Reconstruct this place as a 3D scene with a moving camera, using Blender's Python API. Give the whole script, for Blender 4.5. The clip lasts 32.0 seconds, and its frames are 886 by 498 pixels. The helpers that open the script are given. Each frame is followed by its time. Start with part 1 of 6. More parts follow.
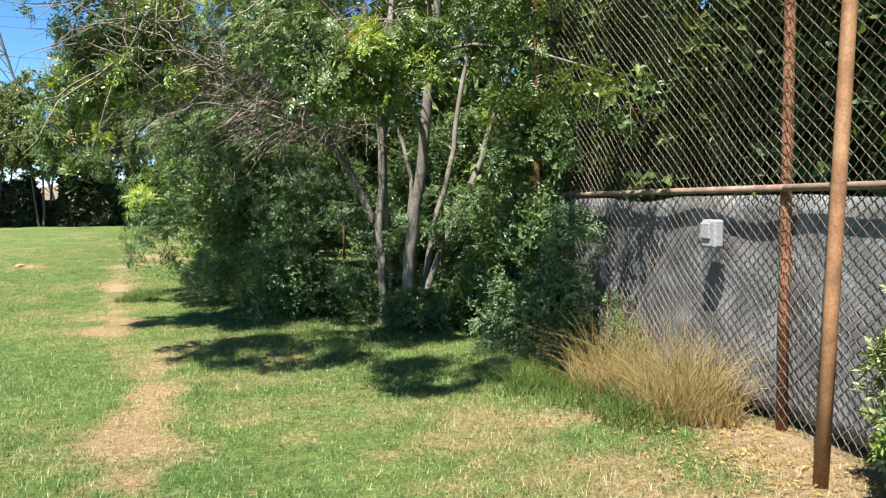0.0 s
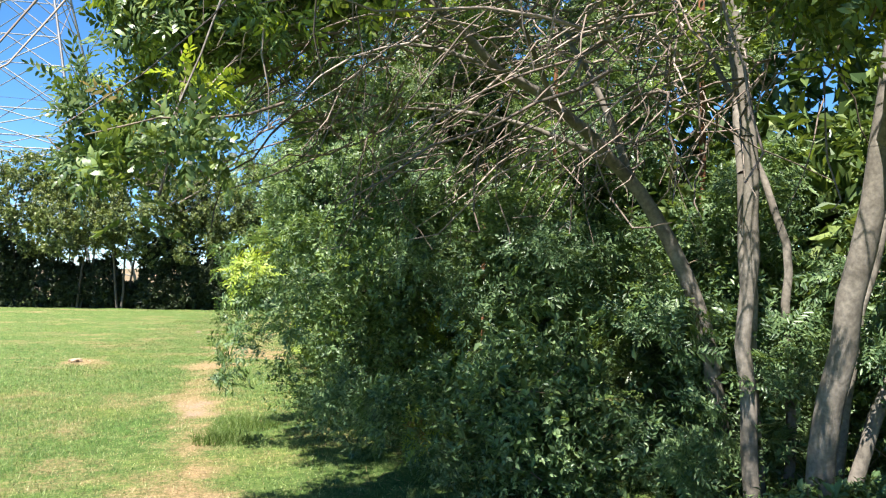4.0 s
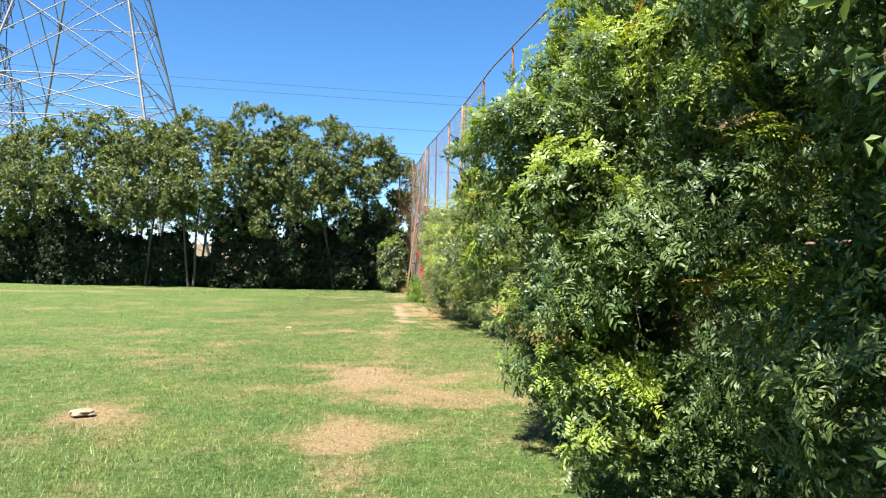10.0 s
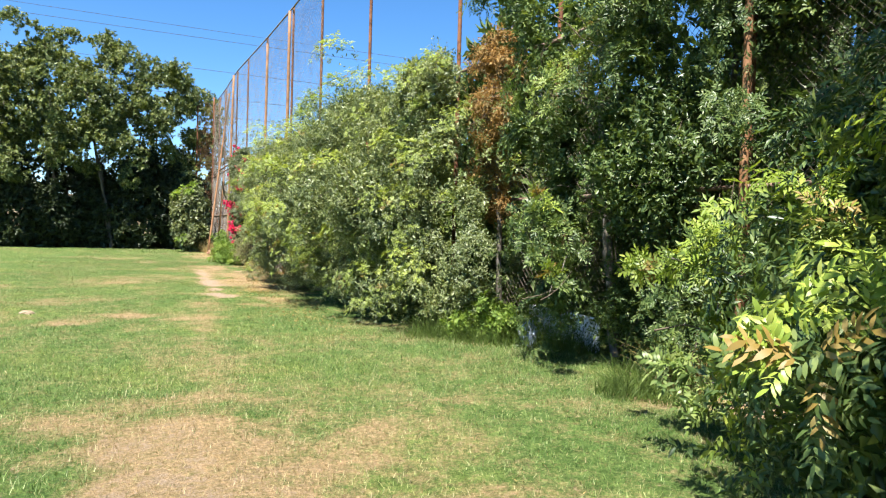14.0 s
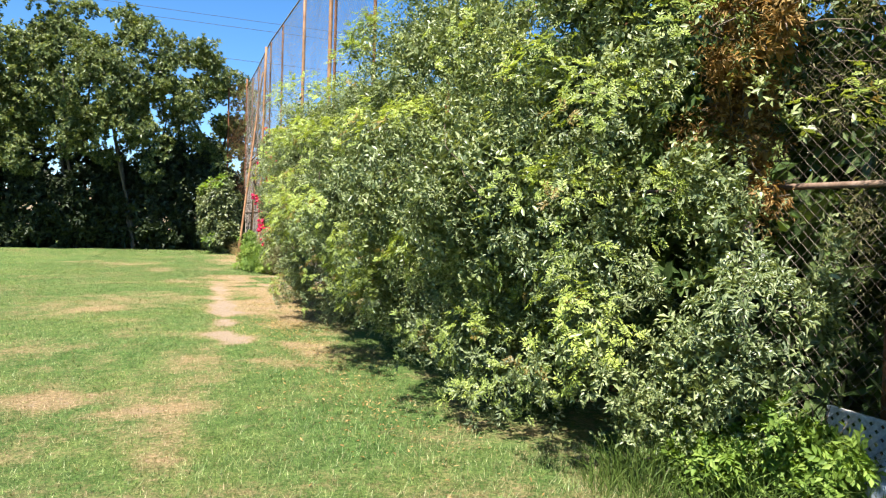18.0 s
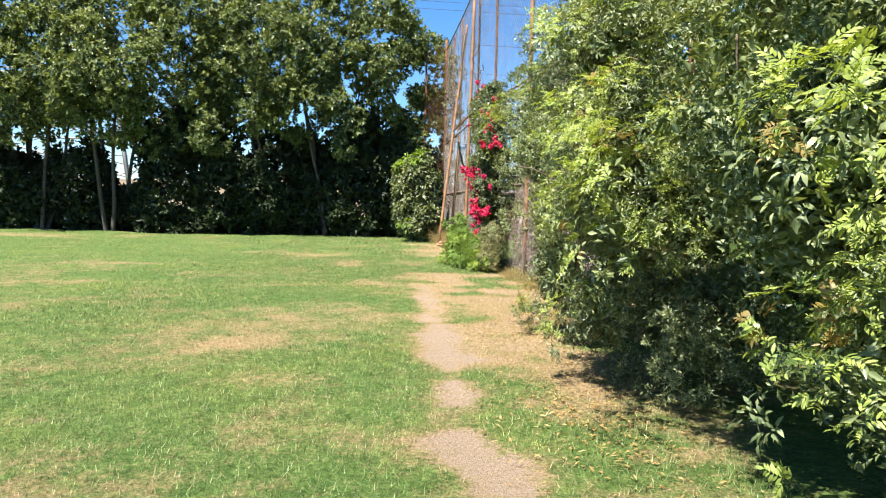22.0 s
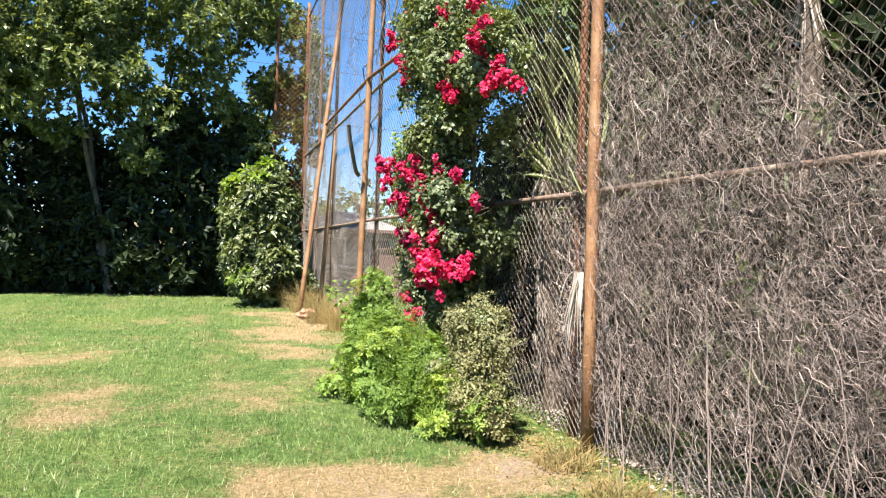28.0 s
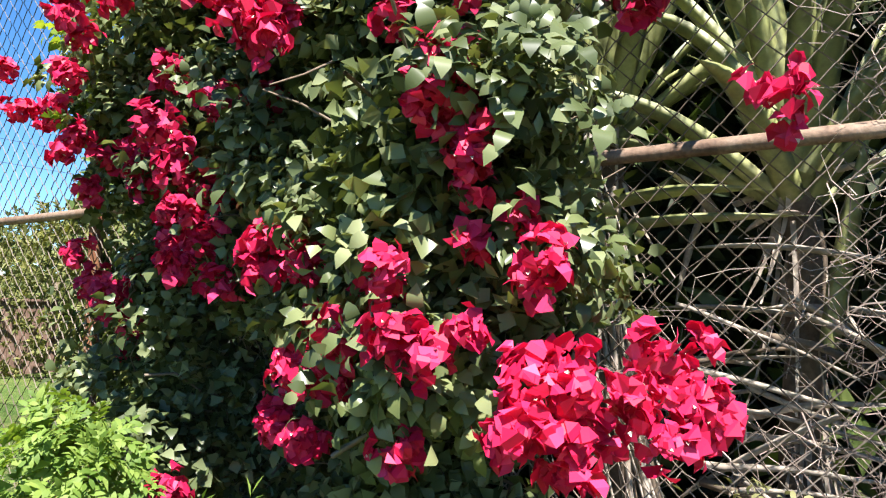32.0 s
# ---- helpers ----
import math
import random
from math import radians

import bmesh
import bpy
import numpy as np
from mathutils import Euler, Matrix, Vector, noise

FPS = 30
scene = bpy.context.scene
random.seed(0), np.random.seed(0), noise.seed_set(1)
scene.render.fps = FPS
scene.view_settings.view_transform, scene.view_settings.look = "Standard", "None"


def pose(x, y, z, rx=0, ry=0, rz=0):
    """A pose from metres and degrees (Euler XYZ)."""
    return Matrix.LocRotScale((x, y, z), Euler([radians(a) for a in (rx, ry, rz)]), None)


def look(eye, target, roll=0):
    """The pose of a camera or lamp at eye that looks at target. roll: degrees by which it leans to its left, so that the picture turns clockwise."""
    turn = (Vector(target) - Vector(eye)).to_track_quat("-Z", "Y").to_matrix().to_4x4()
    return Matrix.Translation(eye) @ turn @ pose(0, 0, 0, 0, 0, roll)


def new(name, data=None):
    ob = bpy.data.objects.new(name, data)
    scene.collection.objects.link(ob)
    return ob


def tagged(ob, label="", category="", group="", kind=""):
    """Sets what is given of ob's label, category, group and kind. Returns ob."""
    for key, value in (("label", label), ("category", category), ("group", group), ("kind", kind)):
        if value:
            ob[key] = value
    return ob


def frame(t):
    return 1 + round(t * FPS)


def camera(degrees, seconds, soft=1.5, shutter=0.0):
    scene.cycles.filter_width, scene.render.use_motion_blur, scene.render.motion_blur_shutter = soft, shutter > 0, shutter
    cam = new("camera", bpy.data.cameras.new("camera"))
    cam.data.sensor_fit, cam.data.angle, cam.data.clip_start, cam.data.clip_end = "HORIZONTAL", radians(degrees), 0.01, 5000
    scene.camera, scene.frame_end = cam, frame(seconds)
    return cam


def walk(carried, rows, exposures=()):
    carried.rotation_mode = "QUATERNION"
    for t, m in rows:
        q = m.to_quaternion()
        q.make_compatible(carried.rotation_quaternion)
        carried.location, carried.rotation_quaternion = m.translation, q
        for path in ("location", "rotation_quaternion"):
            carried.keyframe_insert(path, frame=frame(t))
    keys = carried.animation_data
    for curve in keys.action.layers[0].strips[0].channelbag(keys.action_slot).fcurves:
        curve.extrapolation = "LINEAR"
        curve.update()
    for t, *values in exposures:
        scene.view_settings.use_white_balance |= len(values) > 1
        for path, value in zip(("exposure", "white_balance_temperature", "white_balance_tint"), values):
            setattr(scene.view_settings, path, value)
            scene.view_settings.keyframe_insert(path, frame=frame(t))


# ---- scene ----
cam = camera(63.3, 32.0, soft=1.2)
PATH = [
    (0, (1.503, 2.806, 1.475), (2.107, 4.709, 1.351), -0.5),
    (0.5, (1.456, 3.394, 1.459), (1.743, 5.371, 1.357), -0.5),
    (1, (1.403, 4.042, 1.429), (1.617, 6.024, 1.264), -0.4),
    (1.5, (1.267, 4.651, 1.404), (1.316, 6.647, 1.294), -0.2),
    (2, (1.203, 5.259, 1.424), (1.125, 7.258, 1.429), -0.3),
    (2.5, (1.128, 5.842, 1.437), (1.201, 7.838, 1.547), -0.3),
    (4.5, (0.624, 8.333, 1.448), (1.067, 10.279, 1.58), 1.2),
    (5, (0.393, 8.993, 1.481), (0.622, 10.974, 1.641), 1.4),
    (5.5, (0.207, 9.596, 1.479), (0.29, 11.589, 1.633), 1.4),
    (6, (0.036, 10.156, 1.495), (0.105, 12.153, 1.569), 1.4),
    (6.5, (-0.12, 10.652, 1.528), (-0.173, 12.651, 1.495), 1.4),
    (7, (-0.204, 11.206, 1.524), (-0.337, 13.201, 1.462), 1.2),
    (7.5, (-0.324, 11.921, 1.56), (-0.47, 13.915, 1.526), 1.2),
    (8, (-0.41, 12.617, 1.548), (-0.523, 14.613, 1.518), 1.3),
    (8.5, (-0.471, 13.442, 1.56), (-0.44, 15.441, 1.515), 1.3),
    (9, (-0.523, 14.152, 1.571), (-0.446, 16.15, 1.497), 1.3),
    (9.5, (-0.518, 14.839, 1.569), (-0.32, 16.827, 1.48), 1.4),
    (10, (-0.524, 15.526, 1.546), (-0.278, 17.51, 1.602), 1.2),
    (10.5, (-0.545, 16.264, 1.463), (-0.102, 18.209, 1.609), 1.6),
    (11, (-0.58, 17.029, 1.429), (-0.06, 18.954, 1.58), 1.7),
    (11.5, (-0.654, 17.779, 1.407), (-0.028, 19.676, 1.504), 1.7),
    (12, (-0.71, 18.534, 1.412), (-0.065, 20.427, 1.458), 1.8),
    (12.5, (-0.712, 19.188, 1.447), (-0.106, 21.094, 1.467), 1.8),
    (13, (-0.677, 20.018, 1.421), (0.006, 21.898, 1.452), 2.0),
    (13.5, (-0.641, 20.642, 1.412), (0.061, 22.514, 1.385), 1.8),
    (14.5, (-0.25, 21.85, 1.45), (0.66, 23.63, 1.4), 1.8),
    (15.5, (0.508, 23.314, 1.51), (1.595, 24.992, 1.444), 1.8),
    (16, (0.501, 23.906, 1.511), (1.594, 25.578, 1.414), 1.8),
    (16.5, (0.439, 24.495, 1.54), (1.412, 26.239, 1.438), 1.7),
    (17, (0.438, 25.097, 1.539), (1.273, 26.911, 1.436), 1.9),
    (17.5, (0.459, 25.815, 1.567), (1.247, 27.652, 1.489), 1.8),
    (18, (0.436, 26.414, 1.571), (1.115, 28.294, 1.506), 1.7),
    (18.5, (0.448, 27.135, 1.575), (0.984, 29.06, 1.493), 1.4),
    (19, (0.393, 27.801, 1.584), (0.667, 29.781, 1.506), 1.4),
    (19.5, (0.452, 28.51, 1.561), (0.607, 30.502, 1.455), 1.1),
    (20, (0.461, 29.289, 1.54), (0.594, 31.281, 1.425), 1.1),
    (20.5, (0.504, 30.107, 1.503), (0.653, 32.099, 1.407), 1.0),
    (21, (0.469, 30.911, 1.482), (0.615, 32.905, 1.417), 0.9),
    (21.5, (0.46, 31.69, 1.433), (0.618, 33.681, 1.319), 1.1),
    (22, (0.442, 32.434, 1.4), (0.624, 34.422, 1.282), 1.3),
    (22.5, (0.509, 33.319, 1.446), (0.731, 35.306, 1.432), 1.2),
    (23, (0.501, 34.24, 1.446), (0.845, 36.21, 1.446), 1.1),
    (23.5, (0.522, 35.148, 1.448), (0.898, 37.112, 1.417), 1.2),
    (24, (0.58, 36.034, 1.442), (1.034, 37.981, 1.369), 1.4),
    (24.5, (0.493, 36.99, 1.486), (0.973, 38.93, 1.402), 1.1),
    (25, (0.537, 37.814, 1.462), (1.028, 39.752, 1.403), 1.4),
    (25.5, (0.552, 38.524, 1.422), (1.083, 40.453, 1.435), 1.6),
    (27.5, (0.831, 41.976, 1.439), (1.443, 43.879, 1.486), 1.9),
    (28, (0.898, 42.753, 1.432), (1.502, 44.66, 1.442), 1.9),
    (28.5, (0.925, 43.534, 1.461), (1.62, 45.409, 1.442), 1.9),
    (29, (0.93, 44.298, 1.46), (1.748, 46.123, 1.477), 1.8),
    (29.5, (1.049, 45.083, 1.454), (2.021, 46.831, 1.5), 2.1),
    (30, (1.022, 45.736, 1.483), (2.149, 47.387, 1.526), 1.1),
    (30.5, (1.22, 46.461, 1.417), (2.532, 47.966, 1.531), 2.3),
    (31, (1.322, 47.078, 1.444), (2.749, 48.471, 1.596), 1.7),
    (31.5, (1.448, 47.579, 1.4), (2.993, 48.833, 1.601), 2.1),
    (32, (1.51, 47.994, 1.482), (3.139, 49.145, 1.633), 0.5),
]
EXPOSURES = [(0.0, 1.74), (2.5, 1.74), (4.8, 2.05), (5.4, 2.0), (6.5, 1.74), (25.5, 1.76), (27.5, 1.92), (32.0, 1.9)]
walk(cam, [(t, look(eye, target, roll)) for t, eye, target, roll in PATH], EXPOSURES)

# ---- light ----
SUN_FROM = Vector((-0.38, -0.42, 1.0)).normalized()
world = bpy.data.worlds.new("sky")
scene.world = world
world.use_nodes = True
wn = world.node_tree
sky = wn.nodes.new("ShaderNodeTexSky")
sky.sky_type = "NISHITA"
sky.sun_disc = False
sky.sun_elevation = math.asin(SUN_FROM.z)
sky.sun_rotation = math.atan2(SUN_FROM.x, SUN_FROM.y)
sky.air_density, sky.dust_density, sky.ozone_density = 1.0, 0.0, 5.0
sky.altitude = 1500
wn.nodes["Background"].inputs["Strength"].default_value = 0.068
deep = wn.nodes.new("ShaderNodeHueSaturation")
deep.inputs["Saturation"].default_value = 1.2
wn.links.new(sky.outputs[0], deep.inputs["Color"])
wn.links.new(deep.outputs[0], wn.nodes["Background"].inputs["Color"])
sun_data = bpy.data.lights.new("sun", "SUN")
sun_data.energy, sun_data.angle, sun_data.color = 4.8, radians(0.55), (1.0, 0.95, 0.91)
sun = new("sun", sun_data)
sun.matrix_world = look(SUN_FROM * 60, (0, 0, 0))

# ---- mesh helpers ----
rng = np.random.default_rng(7)


def np_mesh(name, verts, faces, mats=(), index=None, smooth=False, attr=None):
    """A mesh from arrays; faces all have the same number of corners."""
    verts, faces = np.asarray(verts, np.float32), np.asarray(faces, np.int32)
    me = bpy.data.meshes.new(name)
    n, k = faces.shape
    me.vertices.add(len(verts))
    me.vertices.foreach_set("co", verts.ravel())
    me.loops.add(n * k)
    me.loops.foreach_set("vertex_index", faces.ravel())
    me.polygons.add(n)
    me.polygons.foreach_set("loop_start", np.arange(0, n * k, k, dtype=np.int32))
    if index is not None:
        me.polygons.foreach_set("material_index", np.asarray(index, np.int32))
    me.polygons.foreach_set("use_smooth", np.full(n, smooth))
    for key, values in (attr or {}).items():
        layer = me.attributes.new(key, "FLOAT", "POINT")
        layer.data.foreach_set("value", np.asarray(values, np.float32))
    for m in mats:
        me.materials.append(m)
    me.update(calc_edges=True)
    return me


def put(name, me, parent=None, label="", category="", group="", kind=""):
    ob = new(name, me)
    if parent is not None:
        ob.parent = parent
    return tagged(ob, label, category, group, kind)


def thing(name, label, category, at=(0, 0, 0), group="", kind=""):
    ob = new(name)
    ob.location = at
    ob.empty_display_size = 0.2
    return tagged(ob, label, category, group, kind)


def under(ob, parent):
    """Hang ob, built in world places, below a thing that stands at parent.location."""
    ob.parent = parent
    at = parent.location.copy()
    if parent.parent is not None:
        at = at + parent.parent.location
    ob.location = -at
    return ob


def part(name, me, parent, label=""):
    return under(put(name, me, label=label), parent)


def unit(v):
    return v / np.maximum(np.linalg.norm(v, axis=-1, keepdims=True), 1e-9)


def tubes(nodes, radius, sides=5):
    """Tubes along rows of nodes (W, K, 3), radius (W, K); returns verts and quads, with capped ends left open."""
    nodes, radius = np.asarray(nodes, float), np.asarray(radius, float)
    w, k, _ = nodes.shape
    way = unit(np.gradient(nodes, axis=1))
    ref = np.where(np.abs(way[..., 2:3]) > 0.9, np.array([1.0, 0, 0]), np.array([0, 0, 1.0]))
    a = unit(np.cross(way, ref))
    b = np.cross(way, a)
    ang = np.arange(sides) * 2 * np.pi / sides
    ring = a[:, :, None] * np.cos(ang)[:, None] + b[:, :, None] * np.sin(ang)[:, None]
    verts = (nodes[:, :, None] + ring * radius[:, :, None, None]).reshape(-1, 3)
    base = (np.arange(w)[:, None, None] * k + np.arange(k - 1)[None, :, None]) * sides
    i, j = np.arange(sides), (np.arange(sides) + 1) % sides
    quads = np.stack([base + i, base + j, base + sides + j, base + sides + i], -1).reshape(-1, 4)
    return verts, quads


def tube_mesh(name, nodes, radius, material, sides=6, smooth=True):
    v, q = tubes(nodes, radius, sides)
    return np_mesh(name, v, q, [material], smooth=smooth)


def pole_mesh(name, foot, top, r0, r1, material, sides=10, cap=True):
    foot, top = np.array(foot, float), np.array(top, float)
    s = np.linspace(0, 1, 9)[:, None]
    line = foot + (top - foot) * s
    rad = r0 + (r1 - r0) * s[:, 0]
    if cap:
        line = np.concatenate([line[:1], line, line[-1:] + (top - foot) * 0.001])
        rad = np.concatenate([[0.0], rad, [0.0]])
        line[0] -= (top - foot) * 0.0005
    return tube_mesh(name, line[None], rad[None], material, sides)


def box_mesh(name, size, material, bevel=0.01, at=(0, 0, 0), turn=0.0):
    bm = bmesh.new()
    bmesh.ops.create_cube(bm, size=1.0)
    for v in bm.verts:
        v.co = Vector((v.co.x * size[0], v.co.y * size[1], v.co.z * size[2]))
    if bevel:
        bmesh.ops.bevel(bm, geom=bm.edges[:], offset=bevel, segments=2, profile=0.5, affect="EDGES")
    bm.transform(Matrix.Translation(at) @ Matrix.Rotation(turn, 4, "Z"))
    me = bpy.data.meshes.new(name)
    bm.to_mesh(me)
    bm.free()
    me.materials.append(material)
    return me


def wave(p, scale, seed=0):
    """Smooth noise of places, about -1 to 1."""
    r = np.random.default_rng(1000 + seed)
    out = np.zeros(p.shape[:-1])
    for n in range(7):
        k = r.normal(size=p.shape[-1])
        k = k / np.linalg.norm(k) * (2 * np.pi / scale) * r.uniform(0.6, 1.7)
        out += np.sin(p @ k + r.uniform(0, 6.28)) * r.uniform(0.5, 1.0)
    return out / 3.0


def leaves(base, way, length, width, fold=0.25, four=True, droop=0.0, seed=0, face=None):
    """Pointed leaves, each its own island, folded along the midrib. Returns verts, tris."""
    r = np.random.default_rng(seed)
    n = len(base)
    way = unit(way)
    ref = np.array([0, 0, 1.0]) if face is None else face + np.array([0, 0, 0.55])
    side = unit(np.cross(way, unit(r.normal(size=(n, 3)) * 0.32 + ref)))
    up = np.cross(side, way)
    L, W = np.broadcast_to(length, n)[:, None], np.broadcast_to(width, n)[:, None]
    tip = base + way * L - up * L * droop
    if not four:
        mid = base + way * L * 0.5
        v = np.stack([base, mid + side * W * 0.5 + up * W * fold, tip, mid - side * W * 0.5 + up * W * fold], 1)
        f = np.arange(n)[:, None, None] * 4 + np.array([[0, 1, 2], [0, 2, 3]])
    else:
        a, b = base + way * L * 0.3, base + way * L * 0.68 - up * L * droop * 0.4
        v = np.stack([base, a + side * W * 0.46 + up * W * fold, b + side * W * 0.42 + up * W * fold, tip,
                      b - side * W * 0.42 + up * W * fold, a - side * W * 0.46 + up * W * fold], 1)
        f = np.arange(n)[:, None, None] * 6 + np.array([[0, 1, 5], [1, 2, 5], [2, 4, 5], [2, 3, 4]])
    return v.reshape(-1, 3), f.reshape(-1, 3)


def sprigs(points, ways, size, per, leaf, wide, four=True, spread=0.9, seed=0):
    """Leaf sprays at the ends of twigs: per leaves round each axis."""
    r = np.random.default_rng(seed)
    n = len(points)
    ways = unit(ways)
    s = np.repeat(np.broadcast_to(size, n), per)
    axis = np.repeat(ways, per, 0)
    base = np.repeat(points, per, 0) + axis * (r.uniform(-0.6, 0.5, n * per) * s)[:, None]
    out = unit(np.cross(axis, r.normal(size=(n * per, 3))))
    way = unit(axis * r.uniform(0.25, 1.0, n * per)[:, None] + out * spread)
    k = s / np.mean(size) * r.uniform(0.7, 1.25, n * per)
    return leaves(base, way, leaf * k, wide * k, four=four, droop=0.12, seed=seed + 1, face=axis)


def blob_points(blobs, count, seed, inner=(0.82, 1.08), lump=0.24, scale=0.8, gap=-0.62, clear=0.86, floor=0.06):
    """Places and outward ways over the outside of a union of ellipsoids, with lumps and gaps."""
    r = np.random.default_rng(seed)
    b = np.array(blobs, float)
    area = (b[:, 3] * b[:, 4] + b[:, 4] * b[:, 5] + b[:, 3] * b[:, 5])
    pick = r.choice(len(b), count, p=area / area.sum())
    d = unit(r.normal(size=(count, 3)))
    p0 = b[pick, :3] + d * b[pick, 3:]
    bump = wave(p0, scale, seed) * lump + wave(p0, scale * 0.4, seed + 5) * lump * 0.6
    k = r.uniform(*inner, count) * (1 + bump)
    p = b[pick, :3] + d * b[pick, 3:] * k[:, None]
    n = unit(d / b[pick, 3:])
    keep = (p[:, 2] > floor) & (wave(p, scale * 0.55, seed + 9) > gap)
    for i in range(len(b)):
        q = (p - b[i, :3]) / b[i, 3:]
        keep &= (pick == i) | ((q ** 2).sum(1) > clear ** 2)
    return p[keep], n[keep]


def joined(*pairs):
    vs, fs, at = [], [], 0
    for v, f in pairs:
        vs.append(v)
        fs.append(f + at)
        at += len(v)
    return np.concatenate(vs), np.concatenate(fs)


# ---- materials ----
def shader(name):
    m = bpy.data.materials.new(name)
    m.use_nodes = True
    nt = m.node_tree
    return m, nt, nt.nodes["Principled BSDF"]


def node(nt, kind, **values):
    n = nt.nodes.new(kind)
    for key, value in values.items():
        n.inputs[key.replace("_", " ")].default_value = value
    return n


def ramp(nt, source, stops):
    n = nt.nodes.new("ShaderNodeValToRGB")
    while len(n.color_ramp.elements) < len(stops):
        n.color_ramp.elements.new(0.5)
    for e, (at, c) in zip(n.color_ramp.elements, stops):
        e.position, e.color = at, (*c, 1)
    nt.links.new(source, n.inputs[0])
    return n.outputs[0]


def mixed(nt, fac, a, b, mode="MIX"):
    n = nt.nodes.new("ShaderNodeMix")
    n.data_type, n.blend_type = "RGBA", mode
    for socket, value in ((n.inputs[0], fac), (n.inputs[6], a), (n.inputs[7], b)):
        if isinstance(value, bpy.types.NodeSocket):
            nt.links.new(value, socket)
        else:
            socket.default_value = value if isinstance(value, float) else (*value, 1)
    return n.outputs[2]


def place(nt):
    return nt.nodes.new("ShaderNodeNewGeometry").outputs["Position"]


def noise_of(nt, scale, detail=4.0, rough=0.6):
    n = node(nt, "ShaderNodeTexNoise", Scale=scale, Detail=detail, Roughness=rough)
    nt.links.new(place(nt), n.inputs["Vector"])
    return n.outputs[0]


def bump(nt, bsdf, height, strength=0.3, distance=0.01):
    n = node(nt, "ShaderNodeBump", Strength=strength, Distance=distance)
    nt.links.new(height, n.inputs["Height"])
    nt.links.new(n.outputs[0], bsdf.inputs["Normal"])


def leaf_material(name, dark, mid, light, rough=0.42, through_light=0.3, tint=(1.3, 1.25, 0.5)):
    m, nt, b = shader(name)
    geo = nt.nodes.new("ShaderNodeNewGeometry")
    col = ramp(nt, geo.outputs["Random Per Island"], [(0.0, dark), (0.55, mid), (1.0, light)])
    big = ramp(nt, noise_of(nt, 0.9, 2.0), [(0.3, (0.72, 0.76, 0.8)), (0.7, (1.2, 1.15, 1.0))])
    col = mixed(nt, 1.0, col, big, "MULTIPLY")
    nt.links.new(col, b.inputs["Base Color"])
    b.inputs["Roughness"].default_value = rough
    b.inputs["Specular IOR Level"].default_value = 0.32
    t = nt.nodes.new("ShaderNodeBsdfTranslucent")
    nt.links.new(mixed(nt, 1.0, col, tint, "MULTIPLY"), t.inputs[0])
    mix = nt.nodes.new("ShaderNodeMixShader")
    mix.inputs[0].default_value = through_light
    nt.links.new(b.outputs[0], mix.inputs[1])
    nt.links.new(t.outputs[0], mix.inputs[2])
    nt.links.new(mix.outputs[0], nt.nodes["Material Output"].inputs[0])
    return m


def grained(name, stops, scale=6.0, rough=0.8, metal=0.0, relief=0.3, fine=60.0):
    """Stained, grained solid: two scales of noise over a ramp of colours."""
    m, nt, b = shader(name)
    col = ramp(nt, noise_of(nt, scale, 5.0), stops)
    speck = ramp(nt, noise_of(nt, fine, 3.0), [(0.3, (0.7, 0.7, 0.7)), (0.65, (1.15, 1.15, 1.15))])
    nt.links.new(mixed(nt, 1.0, col, speck, "MULTIPLY"), b.inputs["Base Color"])
    b.inputs["Roughness"].default_value = rough
    b.inputs["Metallic"].default_value = metal
    bump(nt, b, noise_of(nt, fine, 4.0), relief, 0.004)
    return m


def strand_material(name, dark, mid, light):
    """Dry stems, each strand with a tone of its own."""
    m, nt, b = shader(name)
    geo = nt.nodes.new("ShaderNodeNewGeometry")
    col = ramp(nt, geo.outputs["Random Per Island"], [(0.0, dark), (0.6, mid), (1.0, light)])
    stain = ramp(nt, noise_of(nt, 4.0, 4.0), [(0.3, (0.75, 0.72, 0.7)), (0.7, (1.15, 1.12, 1.1))])
    nt.links.new(mixed(nt, 1.0, col, stain, "MULTIPLY"), b.inputs["Base Color"])
    b.inputs["Roughness"].default_value = 0.85
    return m


M_LEAF = leaf_material("pepper_leaf", (0.044, 0.078, 0.027), (0.1, 0.155, 0.046), (0.19, 0.245, 0.085), 0.36, 0.28)
M_SPRING = leaf_material("spring_leaf", (0.12, 0.18, 0.042), (0.21, 0.285, 0.072), (0.33, 0.385, 0.13), 0.4, 0.34)
# paler and bluer than M_LEAF: skylight in open shade is put into the colour
M_SKYLIT = leaf_material("skylit_shade_leaf", (0.054, 0.1, 0.045), (0.124, 0.195, 0.083), (0.21, 0.29, 0.134), 0.36, 0.38)
M_YOUNG = leaf_material("young_leaf", (0.17, 0.25, 0.04), (0.27, 0.36, 0.06), (0.37, 0.42, 0.1), 0.4, 0.36)
M_TIP = leaf_material("orange_tip", (0.2232, 0.1612, 0.0372), (0.2852, 0.2046, 0.062), (0.3224, 0.2604, 0.0992), 0.45, 0.4, (1.1, 1.0, 0.6))
M_OLIVE = leaf_material("olive_leaf", (0.076, 0.108, 0.045), (0.195, 0.24, 0.102), (0.34, 0.38, 0.205), 0.32, 0.28)
M_GREYOLIVE = leaf_material("grey_olive_leaf", (0.08, 0.108, 0.046), (0.2, 0.24, 0.11), (0.35, 0.385, 0.22), 0.3, 0.28)
M_SHOOT = leaf_material("fresh_shoot_leaf", (0.17, 0.225, 0.045), (0.295, 0.37, 0.085), (0.42, 0.48, 0.15), 0.4, 0.36)
